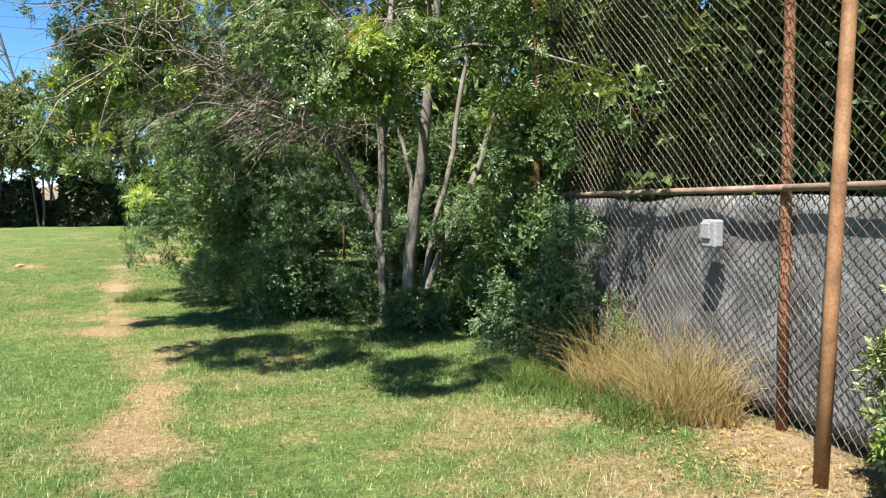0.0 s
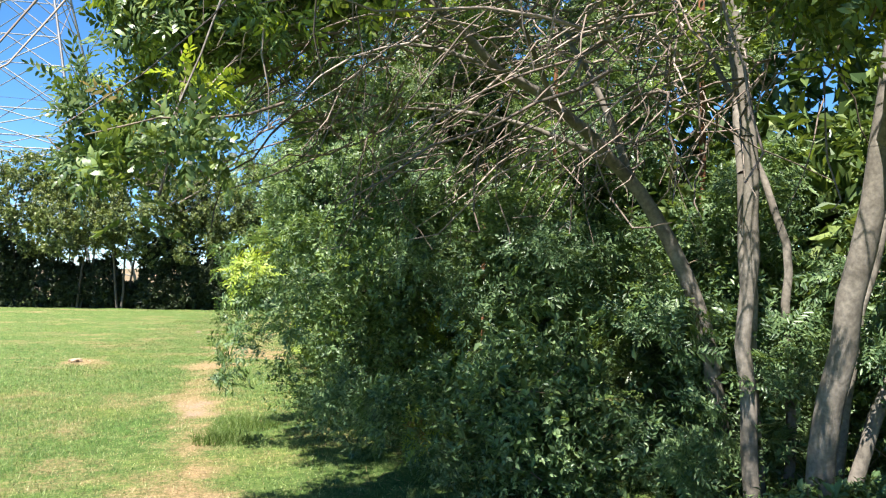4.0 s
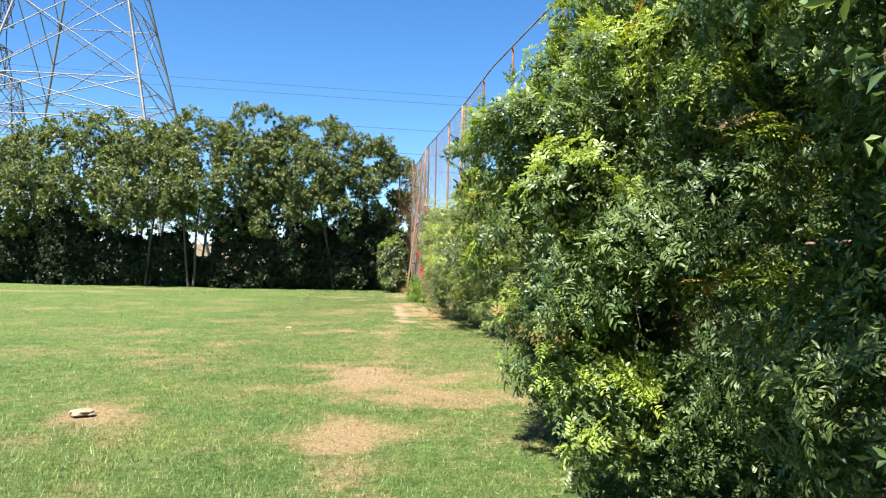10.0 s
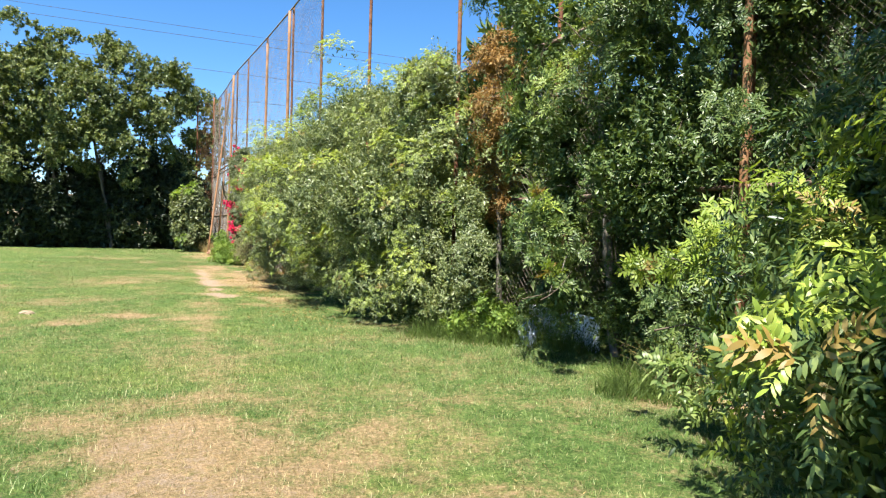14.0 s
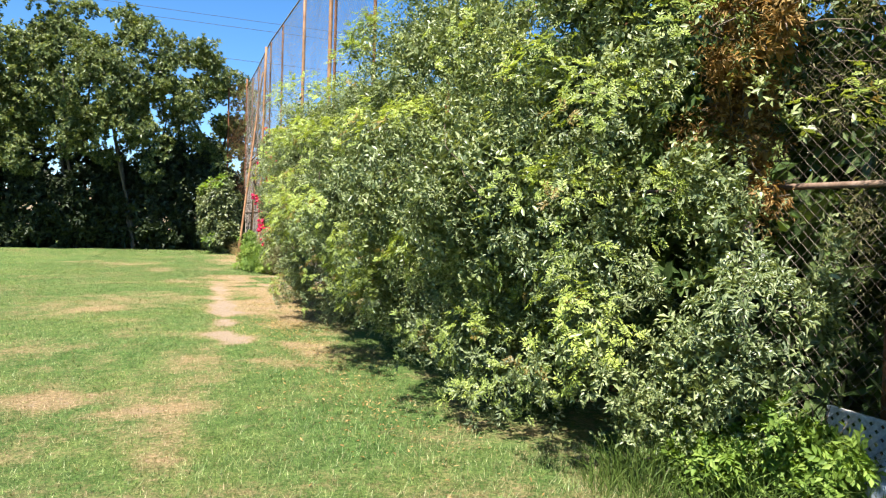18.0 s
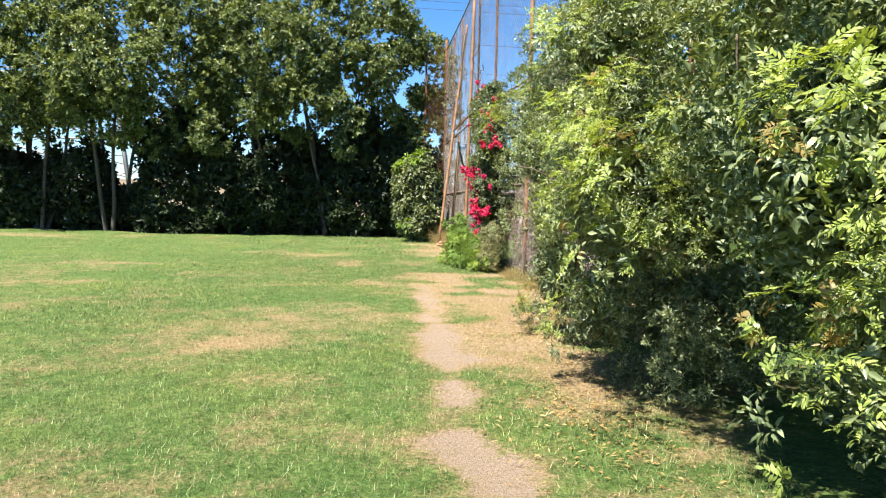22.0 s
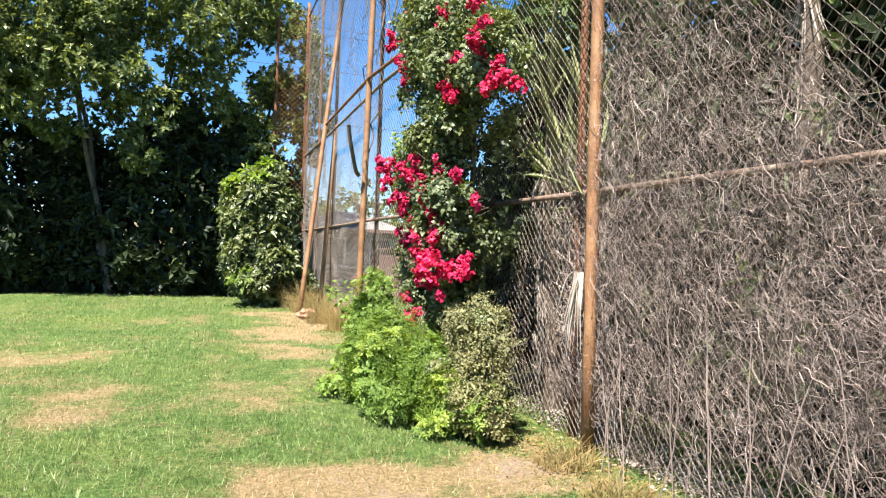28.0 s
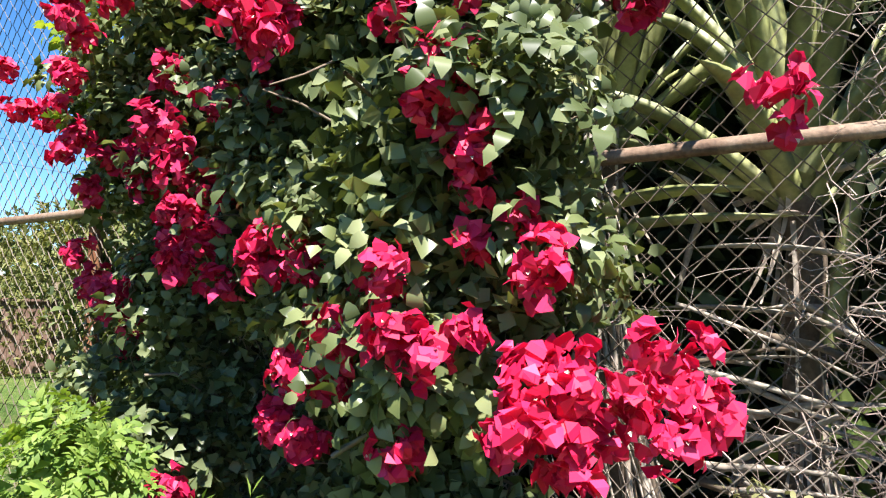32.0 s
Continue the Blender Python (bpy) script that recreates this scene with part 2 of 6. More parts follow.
M_RUSTLEAF = leaf_material("dry_needle", (0.2, 0.12, 0.04), (0.36, 0.235, 0.085), (0.48, 0.35, 0.15), 0.7, 0.3, (1.1, 0.9, 0.6))
M_TREE = leaf_material("ficus_leaf", (0.05, 0.074, 0.028), (0.14, 0.178, 0.066), (0.31, 0.345, 0.155), 0.36, 0.32)
# deep shade is put into this leaf's colour, far below the other leaves
M_SHADELEAF = leaf_material("shade_darkened_leaf", (0.0136, 0.0223, 0.0087), (0.0279, 0.0422, 0.0161), (0.0527, 0.0713, 0.0279), 0.5, 0.1)
M_HEDGE = leaf_material("hedge_leaf", (0.085, 0.1, 0.028), (0.155, 0.168, 0.048), (0.235, 0.235, 0.085), 0.6, 0.3)
M_BOUG = leaf_material("vine_leaf", (0.055, 0.074, 0.03), (0.135, 0.166, 0.066), (0.26, 0.285, 0.15), 0.36, 0.25)
M_FENNEL = leaf_material("weed_leaf", (0.1, 0.175, 0.028), (0.17, 0.262, 0.046), (0.255, 0.345, 0.08), 0.6, 0.4)
M_GREYSHRUB = leaf_material("grey_shrub_leaf", (0.135, 0.135, 0.06), (0.225, 0.22, 0.1), (0.345, 0.33, 0.17), 0.7, 0.3, (1.05, 1.05, 0.7))
M_BRACT = leaf_material("magenta_bract", (0.48, 0.006, 0.048), (0.62, 0.012, 0.082), (0.75, 0.05, 0.165), 0.55, 0.22, (1.1, 0.6, 0.8))
M_BARK = grained("grey_bark", [(0.3, (0.0924, 0.0792, 0.0594)), (0.55, (0.1584, 0.1386, 0.1089)), (0.75, (0.2244, 0.198, 0.165))], 5.0, 0.9, 0, 0.6, 40)
# darker copy of M_BARK: the shade under the crowns is put into its colour
M_SHADEBARK = grained("shade_toned_bark", [(0.3, (0.0462, 0.0396, 0.033)), (0.55, (0.0858, 0.0726, 0.0594)), (0.8, (0.132, 0.1155, 0.099))], 3.0, 0.9, 0, 0.5, 20)
M_TWIG = grained("brown_twig", [(0.3, (0.0858, 0.0594, 0.0396)), (0.6, (0.165, 0.1254, 0.0858)), (0.8, (0.2376, 0.1914, 0.1386))], 4.0, 0.9, 0, 0.4, 50)
M_BARETWIG = strand_material("bare_twig", (0.09, 0.068, 0.052), (0.19, 0.15, 0.118), (0.3, 0.25, 0.205))
M_DEADVINE = strand_material("dead_vine_stem", (0.075, 0.054, 0.044), (0.255, 0.2, 0.17), (0.53, 0.44, 0.375))
M_RUST = grained("rusted_steel", [(0.28, (0.0792, 0.0297, 0.0132)), (0.5, (0.198, 0.0792, 0.033)), (0.75, (0.2772, 0.132, 0.0594))], 7.0, 0.85, 0.1, 0.5, 90)
M_PAINTRUST = grained("ochre_rust_pipe", [(0.25, (0.1452, 0.066, 0.0297)), (0.5, (0.2772, 0.1386, 0.0594)), (0.75, (0.33, 0.1914, 0.0924))], 5.0, 0.7, 0.1, 0.3, 70)
M_RAIL = grained("weathered_rail", [(0.28, (0.1056, 0.0594, 0.0363)), (0.5, (0.2112, 0.1386, 0.0924)), (0.75, (0.3036, 0.231, 0.1716))], 7.0, 0.8, 0.1, 0.4, 80)
M_WIRE = grained("weathered_wire", [(0.3, (0.1056, 0.0792, 0.0594)), (0.55, (0.1848, 0.1518, 0.1188)), (0.8, (0.264, 0.2244, 0.1848))], 2.0, 0.6, 0.3, 0.1, 40)
M_STEEL = grained("galvanised_steel", [(0.3, (0.15, 0.14, 0.13)), (0.6, (0.26, 0.248, 0.238)), (0.8, (0.36, 0.348, 0.335))], 0.25, 0.6, 0.3, 0.1, 8)
M_STEEL2 = grained("weathered_tower_steel", [(0.3, (0.0792, 0.066, 0.0594)), (0.6, (0.1584, 0.132, 0.1188)), (0.8, (0.2244, 0.198, 0.1782))], 0.5, 0.7, 0.2, 0.1, 8)
M_DARKWOOD = grained("creosoted_wood", [(0.3, (0.033, 0.0231, 0.0165)), (0.7, (0.066, 0.0495, 0.0363))], 2.0, 0.9, 0, 0.4, 20)


def lawn_tones(nt, green, straw, dry, dirt=None, soil=None):
    """Green turf that pales and yellows in blotches of two sizes, goes over to straw and to bare soil."""
    hue = ramp(nt, noise_of(nt, 0.55, 5.0, 0.65), [(0.34, (0.8, 0.92, 0.8)), (0.5, (1.0, 1.02, 0.98)), (0.66, (1.28, 1.14, 1.05))])
    tuft = ramp(nt, noise_of(nt, 5.5, 4.0, 0.7), [(0.3, (0.62, 0.7, 0.6)), (0.5, (1.0, 1.0, 1.0)), (0.7, (1.5, 1.35, 1.45))])
    grain = ramp(nt, noise_of(nt, 24.0, 3.0, 0.7), [(0.32, (0.66, 0.7, 0.66)), (0.5, (1.0, 1.0, 1.0)), (0.68, (1.42, 1.36, 1.4))])
    green = mixed(nt, 1.0, mixed(nt, 1.0, green, hue, "MULTIPLY"), tuft, "MULTIPLY")
    col = mixed(nt, 1.0, mixed(nt, dry, green, straw), grain, "MULTIPLY")
    return col if dirt is None else mixed(nt, dirt, col, soil)


def ground_material():
    m, nt, b = shader("lawn")
    dry = nt.nodes.new("ShaderNodeAttribute")
    dry.attribute_name = "dry"
    dirt = nt.nodes.new("ShaderNodeAttribute")
    dirt.attribute_name = "dirt"
    fine = noise_of(nt, 60.0, 6.0, 0.75)
    green = ramp(nt, fine, [(0.3, (0.03, 0.057, 0.014)), (0.5, (0.081, 0.13, 0.032)), (0.72, (0.165, 0.217, 0.07))])
    straw = ramp(nt, fine, [(0.3, (0.14, 0.09, 0.037)), (0.5, (0.275, 0.195, 0.095)), (0.72, (0.38, 0.295, 0.165))])
    soil = ramp(nt, fine, [(0.3, (0.17, 0.12, 0.076)), (0.5, (0.285, 0.215, 0.146)), (0.72, (0.395, 0.315, 0.23))])

    def edge(source, lo, hi):
        total = source
        for scale, weight in ((4.0, 1.5), (16.0, 1.3), (60.0, 0.9)):
            s = nt.nodes.new("ShaderNodeMath")
            s.operation = "MULTIPLY_ADD"
            nt.links.new(noise_of(nt, scale, 6.0, 0.75), s.inputs[0])
            s.inputs[1].default_value = weight
            nt.links.new(total, s.inputs[2])
            total = s.outputs[0]
        r = nt.nodes.new("ShaderNodeMapRange")
        r.inputs[1].default_value, r.inputs[2].default_value = lo, hi
        nt.links.new(total, r.inputs[0])
        return r.outputs[0]

    col = lawn_tones(nt, green, straw, edge(dry.outputs["Fac"], 1.95, 2.75), edge(dirt.outputs["Fac"], 2.2, 2.75), soil)
    nt.links.new(col, b.inputs["Base Color"])
    b.inputs["Roughness"].default_value = 0.95
    b.inputs["Specular IOR Level"].default_value = 0.1
    bump(nt, b, fine, 0.9, 0.03)
    return m


def blade_material():
    m, nt, b = shader("grass_blade")
    geo = nt.nodes.new("ShaderNodeNewGeometry")
    dry = nt.nodes.new("ShaderNodeAttribute")
    dry.attribute_name = "dry"
    green = ramp(nt, geo.outputs["Random Per Island"], [(0.0, (0.03, 0.065, 0.013)), (0.55, (0.094, 0.163, 0.035)), (0.85, (0.2, 0.278, 0.09)), (1.0, (0.32, 0.38, 0.19))])
    straw = ramp(nt, geo.outputs["Random Per Island"], [(0.0, (0.13, 0.085, 0.035)), (0.5, (0.29, 0.215, 0.105)), (1.0, (0.45, 0.37, 0.22))])
    col = lawn_tones(nt, green, straw, dry.outputs["Fac"])
    nt.links.new(col, b.inputs["Base Color"])
    b.inputs["Roughness"].default_value = 0.55
    b.inputs["Specular IOR Level"].default_value = 0.25
    t = nt.nodes.new("ShaderNodeBsdfTranslucent")
    nt.links.new(mixed(nt, 1.0, col, (1.15, 1.15, 0.7), "MULTIPLY"), t.inputs[0])
    mix = nt.nodes.new("ShaderNodeMixShader")
    mix.inputs[0].default_value = 0.32
    nt.links.new(b.outputs[0], mix.inputs[1])
    nt.links.new(t.outputs[0], mix.inputs[2])
    nt.links.new(mix.outputs[0], nt.nodes["Material Output"].inputs[0])
    return m


M_GROUND, M_BLADE = ground_material(), blade_material()

# ---- ground ----
TRACK = np.array([(1.6, 1.0), (1.35, 5.5), (1.1, 7.4), (0.7, 9.6), (0.45, 11.5), (0.1, 13.8), (-0.25, 16.9), (-0.5, 19.4), (-0.6, 21.5), (-0.3, 25.4), (0.1, 28.5), (0.4, 32.5),
                  (0.95, 35.9), (1.05, 39.5), (1.2, 42.0), (1.1, 46.0), (1.0, 52.0), (0.6, 58.0), (0.2, 64.0)])
# bare and dry patches: x, y, reach across, reach along, dry, dirt
PATCHES = np.array([(-0.25, 16.8, 0.24, 0.75, 0.9, 1.0), (-0.45, 19.6, 0.4, 1.3, 0.8, 0.4), (-0.5, 25.4, 1.0, 1.25, 1.05, 0.55), (0.7, 24.2, 0.6, 0.6, 0.8, 0.2), (-0.7, 21.9, 0.45, 0.8, 0.8, 0.35),
                    (-0.9, 27.3, 0.7, 0.5, 0.35, 0.1), (-3.0, 30.4, 0.6, 0.5, 0.35, 0.1), (-4.1, 27.0, 0.5, 0.7, 1.0, 0.5), (-3.2, 23.4, 0.35, 0.4, 1.0, 0.4), (-1.6, 25.0, 0.6, 0.6, 0.7, 0.3),
                    (-0.55, 33.2, 0.32, 0.32, 0.75, 0.4), (0.1, 32.7, 0.28, 0.3, 0.65, 0.3), (-1.4, 32.4, 0.3, 0.3, 0.7, 0.3), (0.5, 34.7, 0.4, 0.7, 0.85, 0.2), (2.0, 35.3, 0.5, 1.2, 0.9, 0.4),
                    (1.02, 36.3, 0.24, 0.7, 1.0, 1.3), (1.05, 37.6, 0.22, 0.9, 1.0, 1.1), (1.06, 39.0, 0.2, 2.4, 1.0, 1.15), (2.6, 43.0, 1.3, 2.6, 1.15, 0.25), (2.7, 46.2, 1.0, 1.5, 1.0, 0.3), (1.75, 42.4, 0.6, 2.6, 0.9, 0.2), (1.9, 45.6, 0.6, 1.4, 0.7, 0.1), (0.4, 45.0, 0.5, 1.1, 0.95, 0.15), (1.2, 42.3, 0.2, 2.6, 0.8, 1.15), (-0.4, 41.0, 1.0, 1.4, 0.2, 0.0),
                    (3.2, 41.5, 1.3, 1.2, 1.2, 0.4), (1.9, 38.3, 0.7, 2.0, 1.0, 0.45), (-0.3, 50.0, 0.4, 0.9, 0.8, 0.4), (-0.9, 39.7, 0.3, 0.4, 0.5, 0.1), (1.9, 53.8, 0.8, 3.0, 0.7, 0.2),
                    (1.6, 47.4, 1.0, 0.9, 0.3, 0.05), (2.4, 57.5, 0.9, 3.0, 0.8, 0.3), (0.95, 8.4, 0.2, 2.6, 1.0, 0.25), (0.4, 11.6, 0.2, 1.4, 0.7, 0.15), (4.6, 6.2, 0.6, 2.0, 0.9, 0.5), (0.15, 13.6, 0.3, 1.3, 0.75, 0.2),
                    (2.2, 5.4, 1.0, 1.1, 0.3, 0.0), (3.0, 7.2, 0.8, 0.5, 0.4, 0.0), (-1.8, 35.3, 0.8, 0.6, 0.25, 0.0), (-18.0, 55.0, 5.0, 1.5, 0.7, 0.2), (-5.0, 45.0, 1.5, 1.0, 0.5, 0.1), (4.4, 26.0, 0.7, 0.8, 0.8, 0.9), (-12.0, 61.0, 5.0, 1.0, 0.6, 0.1), (-1.3, 53.0, 1.2, 0.8, 0.6, 0.1), (-4.5, 49.0, 1.2, 0.5, 0.7, 0.1), (2.75, 44.6, 0.65, 1.1, 1.2, 0.5), (1.95, 44.3, 0.6, 0.8, 0.6, 0.15), (2.7, 46.8, 0.7, 0.8, 0.95, 0.25), (3.1, 47.1, 0.5, 0.7, 1.3, 0.8), (1.7, 46.7, 0.6, 0.6, 0.6, 0.15)])


def fbm(x, y, scale, seed, octaves=4):
    """Ragged noise of places on the lawn, 0 to 1."""
    table = np.random.default_rng(seed).uniform(0, 1, (128, 128))
    total, weight, amp = np.zeros(np.shape(x)), 0.0, 1.0
    for n in range(octaves):
        u, v = x / scale * 2 ** n + 17.3 * n, y / scale * 2 ** n + 9.1 * n
        i, j = np.floor(u).astype(int), np.floor(v).astype(int)
        a, b = u - i, v - j
        a, b = a * a * (3 - 2 * a), b * b * (3 - 2 * b)
        i, j, i2, j2 = i % 128, j % 128, (i + 1) % 128, (j + 1) % 128
        total += amp * (table[i, j] * (1 - a) * (1 - b) + table[i2, j] * a * (1 - b) + table[i, j2] * (1 - a) * b + table[i2, j2] * a * b)
        weight, amp = weight + amp, amp * 0.6
    return total / weight


def dryness(x, y):
    """How dry and how bare the lawn is at places."""
    worn = 0.05 + 0.15 * np.clip((y - 13) / 9, 0, 1) * np.clip((48 - y) / 6, 0.3, 1) * np.exp(-(np.maximum(-2 - x, 0) / 9) ** 2)
    ragged, speck = fbm(x, y, 1.5, 11, 5), fbm(x, y, 0.33, 12, 3)
    dry = worn + 1.4 * np.clip(ragged - 0.56, -0.12, 0.3) + 0.9 * (speck - 0.5)
    dirt = 0.1 * (speck - 0.5)
    mid = np.interp(y, TRACK[:, 1], TRACK[:, 0]) + 0.3 * (fbm(x, y, 2.0, 17) - 0.5)
    on = np.exp(-(((x - mid) / 0.24) ** 2)) * np.clip(2.4 * (fbm(x, y, 1.7, 15) - 0.3), 0, 1.2)
    dry, dirt = dry + 0.55 * on, dirt + 0.1 * on
    shape = 1.2 * (ragged - 0.5) + 1.3 * (fbm(x, y, 0.6, 16, 4) - 0.5)
    for px, py, rx, ry, d, e in PATCHES:
        r2 = ((x - px) / rx) ** 2 + ((y - py) / ry) ** 2
        f = np.clip((0.9 * np.exp(-r2 * 0.9) + 1.5 * shape * np.exp(-r2 * 0.35) - 0.12) / 0.9, 0, 1)
        dry, dirt = dry + 0.85 * d * f, dirt + 0.75 * e * f * np.clip(0.2 + 1.6 * speck, 0, 1.1)
    return np.clip(dry, 0, 1), np.clip(dirt, 0, 1)


def height(x, y):
    p = np.stack([x, y], -1)
    near = np.exp(-((np.maximum(np.abs(x) - 15, 0) / 20) ** 2))
    return (0.022 * wave(p, 4.0, 21) + 0.012 * wave(p, 1.1, 22)) * near


def build_ground():
    xs = np.concatenate([[-1500, -500, -200, -100, -60, -40, -28], np.arange(-20, -6, 0.6), np.arange(-6, 5.6, 0.12), np.arange(5.6, 14, 1.0), [16, 22, 35, 70, 200, 600, 1500]])
    ys = np.concatenate([[-1500, -400, -120, -40, -15, -6], np.arange(-3, 0.5, 0.5), np.arange(0.5, 60, 0.13), np.arange(60, 90, 1.5), [100, 130, 200, 400, 800, 1500]])
    gx, gy = np.meshgrid(xs, ys)
    x, y = gx.ravel(), gy.ravel()
    dry, dirt = dryness(x, y)
    v = np.stack([x, y, height(x, y) - 0.012 * dirt], -1)
    nx = len(xs)
    i = (np.arange(len(ys) - 1)[:, None] * nx + np.arange(nx - 1)[None]).ravel()
    q = np.stack([i, i + 1, i + nx + 1, i + nx], -1)
    return put("ground", np_mesh("ground", v, q, [M_GROUND], smooth=True, attr={"dry": dry, "dirt": dirt}),
               label="mown park lawn, green with straw-dry and bare patches", category="lawn", kind="structure")


build_ground()


def build_grass():
    """Mown blades along the walk, thinner on bare soil."""
    vs, fs, ds, at = [], [], [], 0
    r = np.random.default_rng(3)
    for n, x0, x1, y0, y1, tall in ((620000, -4.4, 2.6, 3.5, 52.0, 0.036), (60000, 2.6, 4.9, 3.0, 12.0, 0.04), (34000, 2.6, 4.5, 24.0, 31.0, 0.045), (24000, 2.6, 3.5, 40.0, 49.0, 0.03),
                                    (180000, -20.0, -2.2, 6.0, 64.0, 0.042), (24000, -2.8, 3.0, 52.0, 64.0, 0.05)):
        far = x0 < -5 or y0 > 50
        x, y = x1 - (x1 - x0) * r.uniform(0, 1, n) ** (1.9 if x0 < -5 else 1.0), r.uniform(y0, y1, n)
        dry, dirt = dryness(x, y)
        share = np.clip((x + 4.4) / 2.0, 0, 1) if x0 == -4.4 else np.clip((-2.2 - x) / 2.0, 0, 1) if x0 < -5 else 1.0
        keep = r.uniform(0, 1, n) > dirt * 1.1 + 0.25 * np.clip(dry, 0, 1) ** 2
        keep &= r.uniform(0, 1, n) < share
        x, y, dry = x[keep], y[keep], dry[keep]
        k = len(x)
        L = tall * r.uniform(0.5, 1.3, k) * (0.55 + 0.95 * fbm(x, y, 2.4, 31)) * (1 - 0.3 * dry)
        a = r.uniform(0, 6.283, k)
        lean = np.stack([np.cos(a), np.sin(a)], -1) * (L * r.uniform(0.3, 1.5, k))[:, None]
        side = np.stack([-np.sin(a), np.cos(a)], -1) * r.uniform(0.0014, 0.0034, k)[:, None] * (1.8 if far else 1.0)
        z = height(x, y) - 0.004
        b0 = np.stack([x - side[:, 0], y - side[:, 1], z], -1)
        b1 = np.stack([x + side[:, 0], y + side[:, 1], z], -1)
        top = np.stack([x + lean[:, 0], y + lean[:, 1], z + L], -1)
        vs.append(np.stack([b0, b1, top], 1).reshape(-1, 3))
        fs.append(np.arange(k * 3).reshape(-1, 3) + at)
        ds.append(np.repeat(np.clip(dry * 1.05 + r.normal(0, 0.33, k), 0, 1), 3))
        at += k * 3
    put("lawn_grass", np_mesh("lawn_grass", np.concatenate(vs), np.concatenate(fs), [M_BLADE], attr={"dry": np.concatenate(ds)}),
        label="short mown grass blades, green and straw coloured", category="grass", kind="stuff")


build_grass()

# ---- fence ----
FENCE = [(5.0, -3.0), (4.95, 6.5), (4.85, 16.0), (4.75, 26.0), (4.75, 29.6), (4.2, 33.5), (3.85, 38.5), (3.75, 43.6), (3.62, 47.7), (3.35, 53.9), (3.35, 58.7), (3.3, 64.0)]


def fence_x(y):
    f = np.array(FENCE)
    return np.interp(y, f[:, 1], f[:, 0])


def chain(y0, y1, z0, z1, pitch, r, sides=3):
    """Woven wire: zigzag strands that meet their neighbours."""
    w, k = int((y1 - y0) / pitch), int((z1 - z0) / pitch) + 1
    i, j = np.arange(w)[:, None], np.arange(k)[None]
    sway = np.where((i + j) % 2 == 0, 0.5, -0.5) * pitch
    y = y0 + i * pitch + sway
    z = z0 + j * pitch + 0 * y
    x = fence_x(y) + 0.02 * wave(np.stack([y, z], -1), 1.6, 41) + np.where((i + j) % 2 == 0, 1, -1) * r
    return tubes(np.stack([x, y, z], -1), np.full((w, k), r), sides)


def build_fence():
    f = thing("chain_link_fence", "tall rusty chain-link ball fence on pipe posts", "fence", (float(fence_x(30.0)), 30.0, 0))
    posts = [-1.8, 2.2, 6.54, 10.2, 14.2, 18.2, 22.2, 26.4, 29.8, 32.4, 36.4, 40.2, 43.8, 47.9, 51.6, 54.3, 58.9, 61.5, 64.0]
    for y in posts:
        x = float(fence_x(y)) + 0.05
        part("post", pole_mesh("post", (x, y, -0.1), (x, y, 8.25), 0.036, 0.034, M_RUST), f)
    for z, r in ((1.93, 0.024), (4.1, 0.026), (8.2, 0.024)):
        for (xa, ya), (xb, yb) in zip(FENCE[:-1], FENCE[1:]):
            low = 0.37 if z < 2 and yb < 17 else 0.0
            part("rail", pole_mesh("rail", (xa, ya, z - low), (xb, yb, z - low), r, r, M_RAIL, 8), f)
    for y0, y1, z0, z1, pitch, r, sides in ((3.5, 10.0, 0.02, 4.4, 0.042, 0.0032, 3), (42.4, 52.0, 0.02, 4.1, 0.042, 0.0034, 3), (52.0, 64.0, 0.02, 4.1, 0.055, 0.003, 3),
                                            (25.0, 31.0, 0.02, 4.1, 0.05, 0.0028, 3), (40.0, 64.0, 4.1, 8.2, 0.075, 0.0026, 3)):
        v, q = chain(y0, y1, z0, z1, pitch, r, sides)
        under(put("wire_mesh", np_mesh("wire_mesh", v, q, [M_WIRE]), label="woven chain-link wire, weathered brown", kind="stuff"), f)
    x = np.linspace(2.5, 3.3, 12)[:, None]
    z = np.arange(0.05, 8.4, 0.07)[None]
    zig = np.where((np.arange(12)[:, None] + np.arange(z.shape[1])[None]) % 2 == 0, 0.035, -0.035)
    v, q = tubes(np.stack([x + zig, 64.2 - 0.3 * (x - 2.5) + 0 * zig, z + 0 * zig], -1), np.full(zig.shape, 0.006), 3)
    under(put("wire_mesh", np_mesh("wire_mesh", v, q, [M_RUST]), label="rust-red end panel of woven wire", kind="stuff"), f)
    for x in (2.45, 3.32):
        part("post", pole_mesh("post", (x, 64.3, -0.1), (x, 64.3, 8.7), 0.05, 0.045, M_RUST), f)
    for foot, top in (((4.47, 5.7, -0.05), (4.75, 5.62, 8.0)), ((4.38, 26.03, -0.05), (4.3, 26.0, 8.0)), ((4.6, 29.24, -0.05), (4.62, 29.28, 1.9)), ((3.57, 43.3, -0.05), (3.6, 43.4, 8.0)),
                      ((3.57, 47.5, -0.05), (3.64, 47.72, 8.0)), ((3.05, 53.85, -0.05), (3.2, 54.0, 8.0)), ((2.6, 57.9, -0.05), (3.6, 59.2, 8.1)), ((3.1, 58.5, -0.05), (3.38, 58.8, 4.2))):
        part("brace_pole", pole_mesh("brace_pole", foot, top, 0.038 if foot[1] < 40 else 0.05, 0.036 if foot[1] < 40 else 0.046, M_PAINTRUST, 12), f, "orange-brown rusted steel pipe pole")
    for ya, yb in ((43.3, 47.3), (47.3, 53.9), (53.9, 58.35)):
        part("outer_rail", pole_mesh("outer_rail", (3.57 if ya < 48 else 3.1, ya, 4.12), (3.57 if yb < 48 else 3.1, yb, 4.12), 0.026, 0.026, M_RUST, 8), f)
    return f


build_fence()

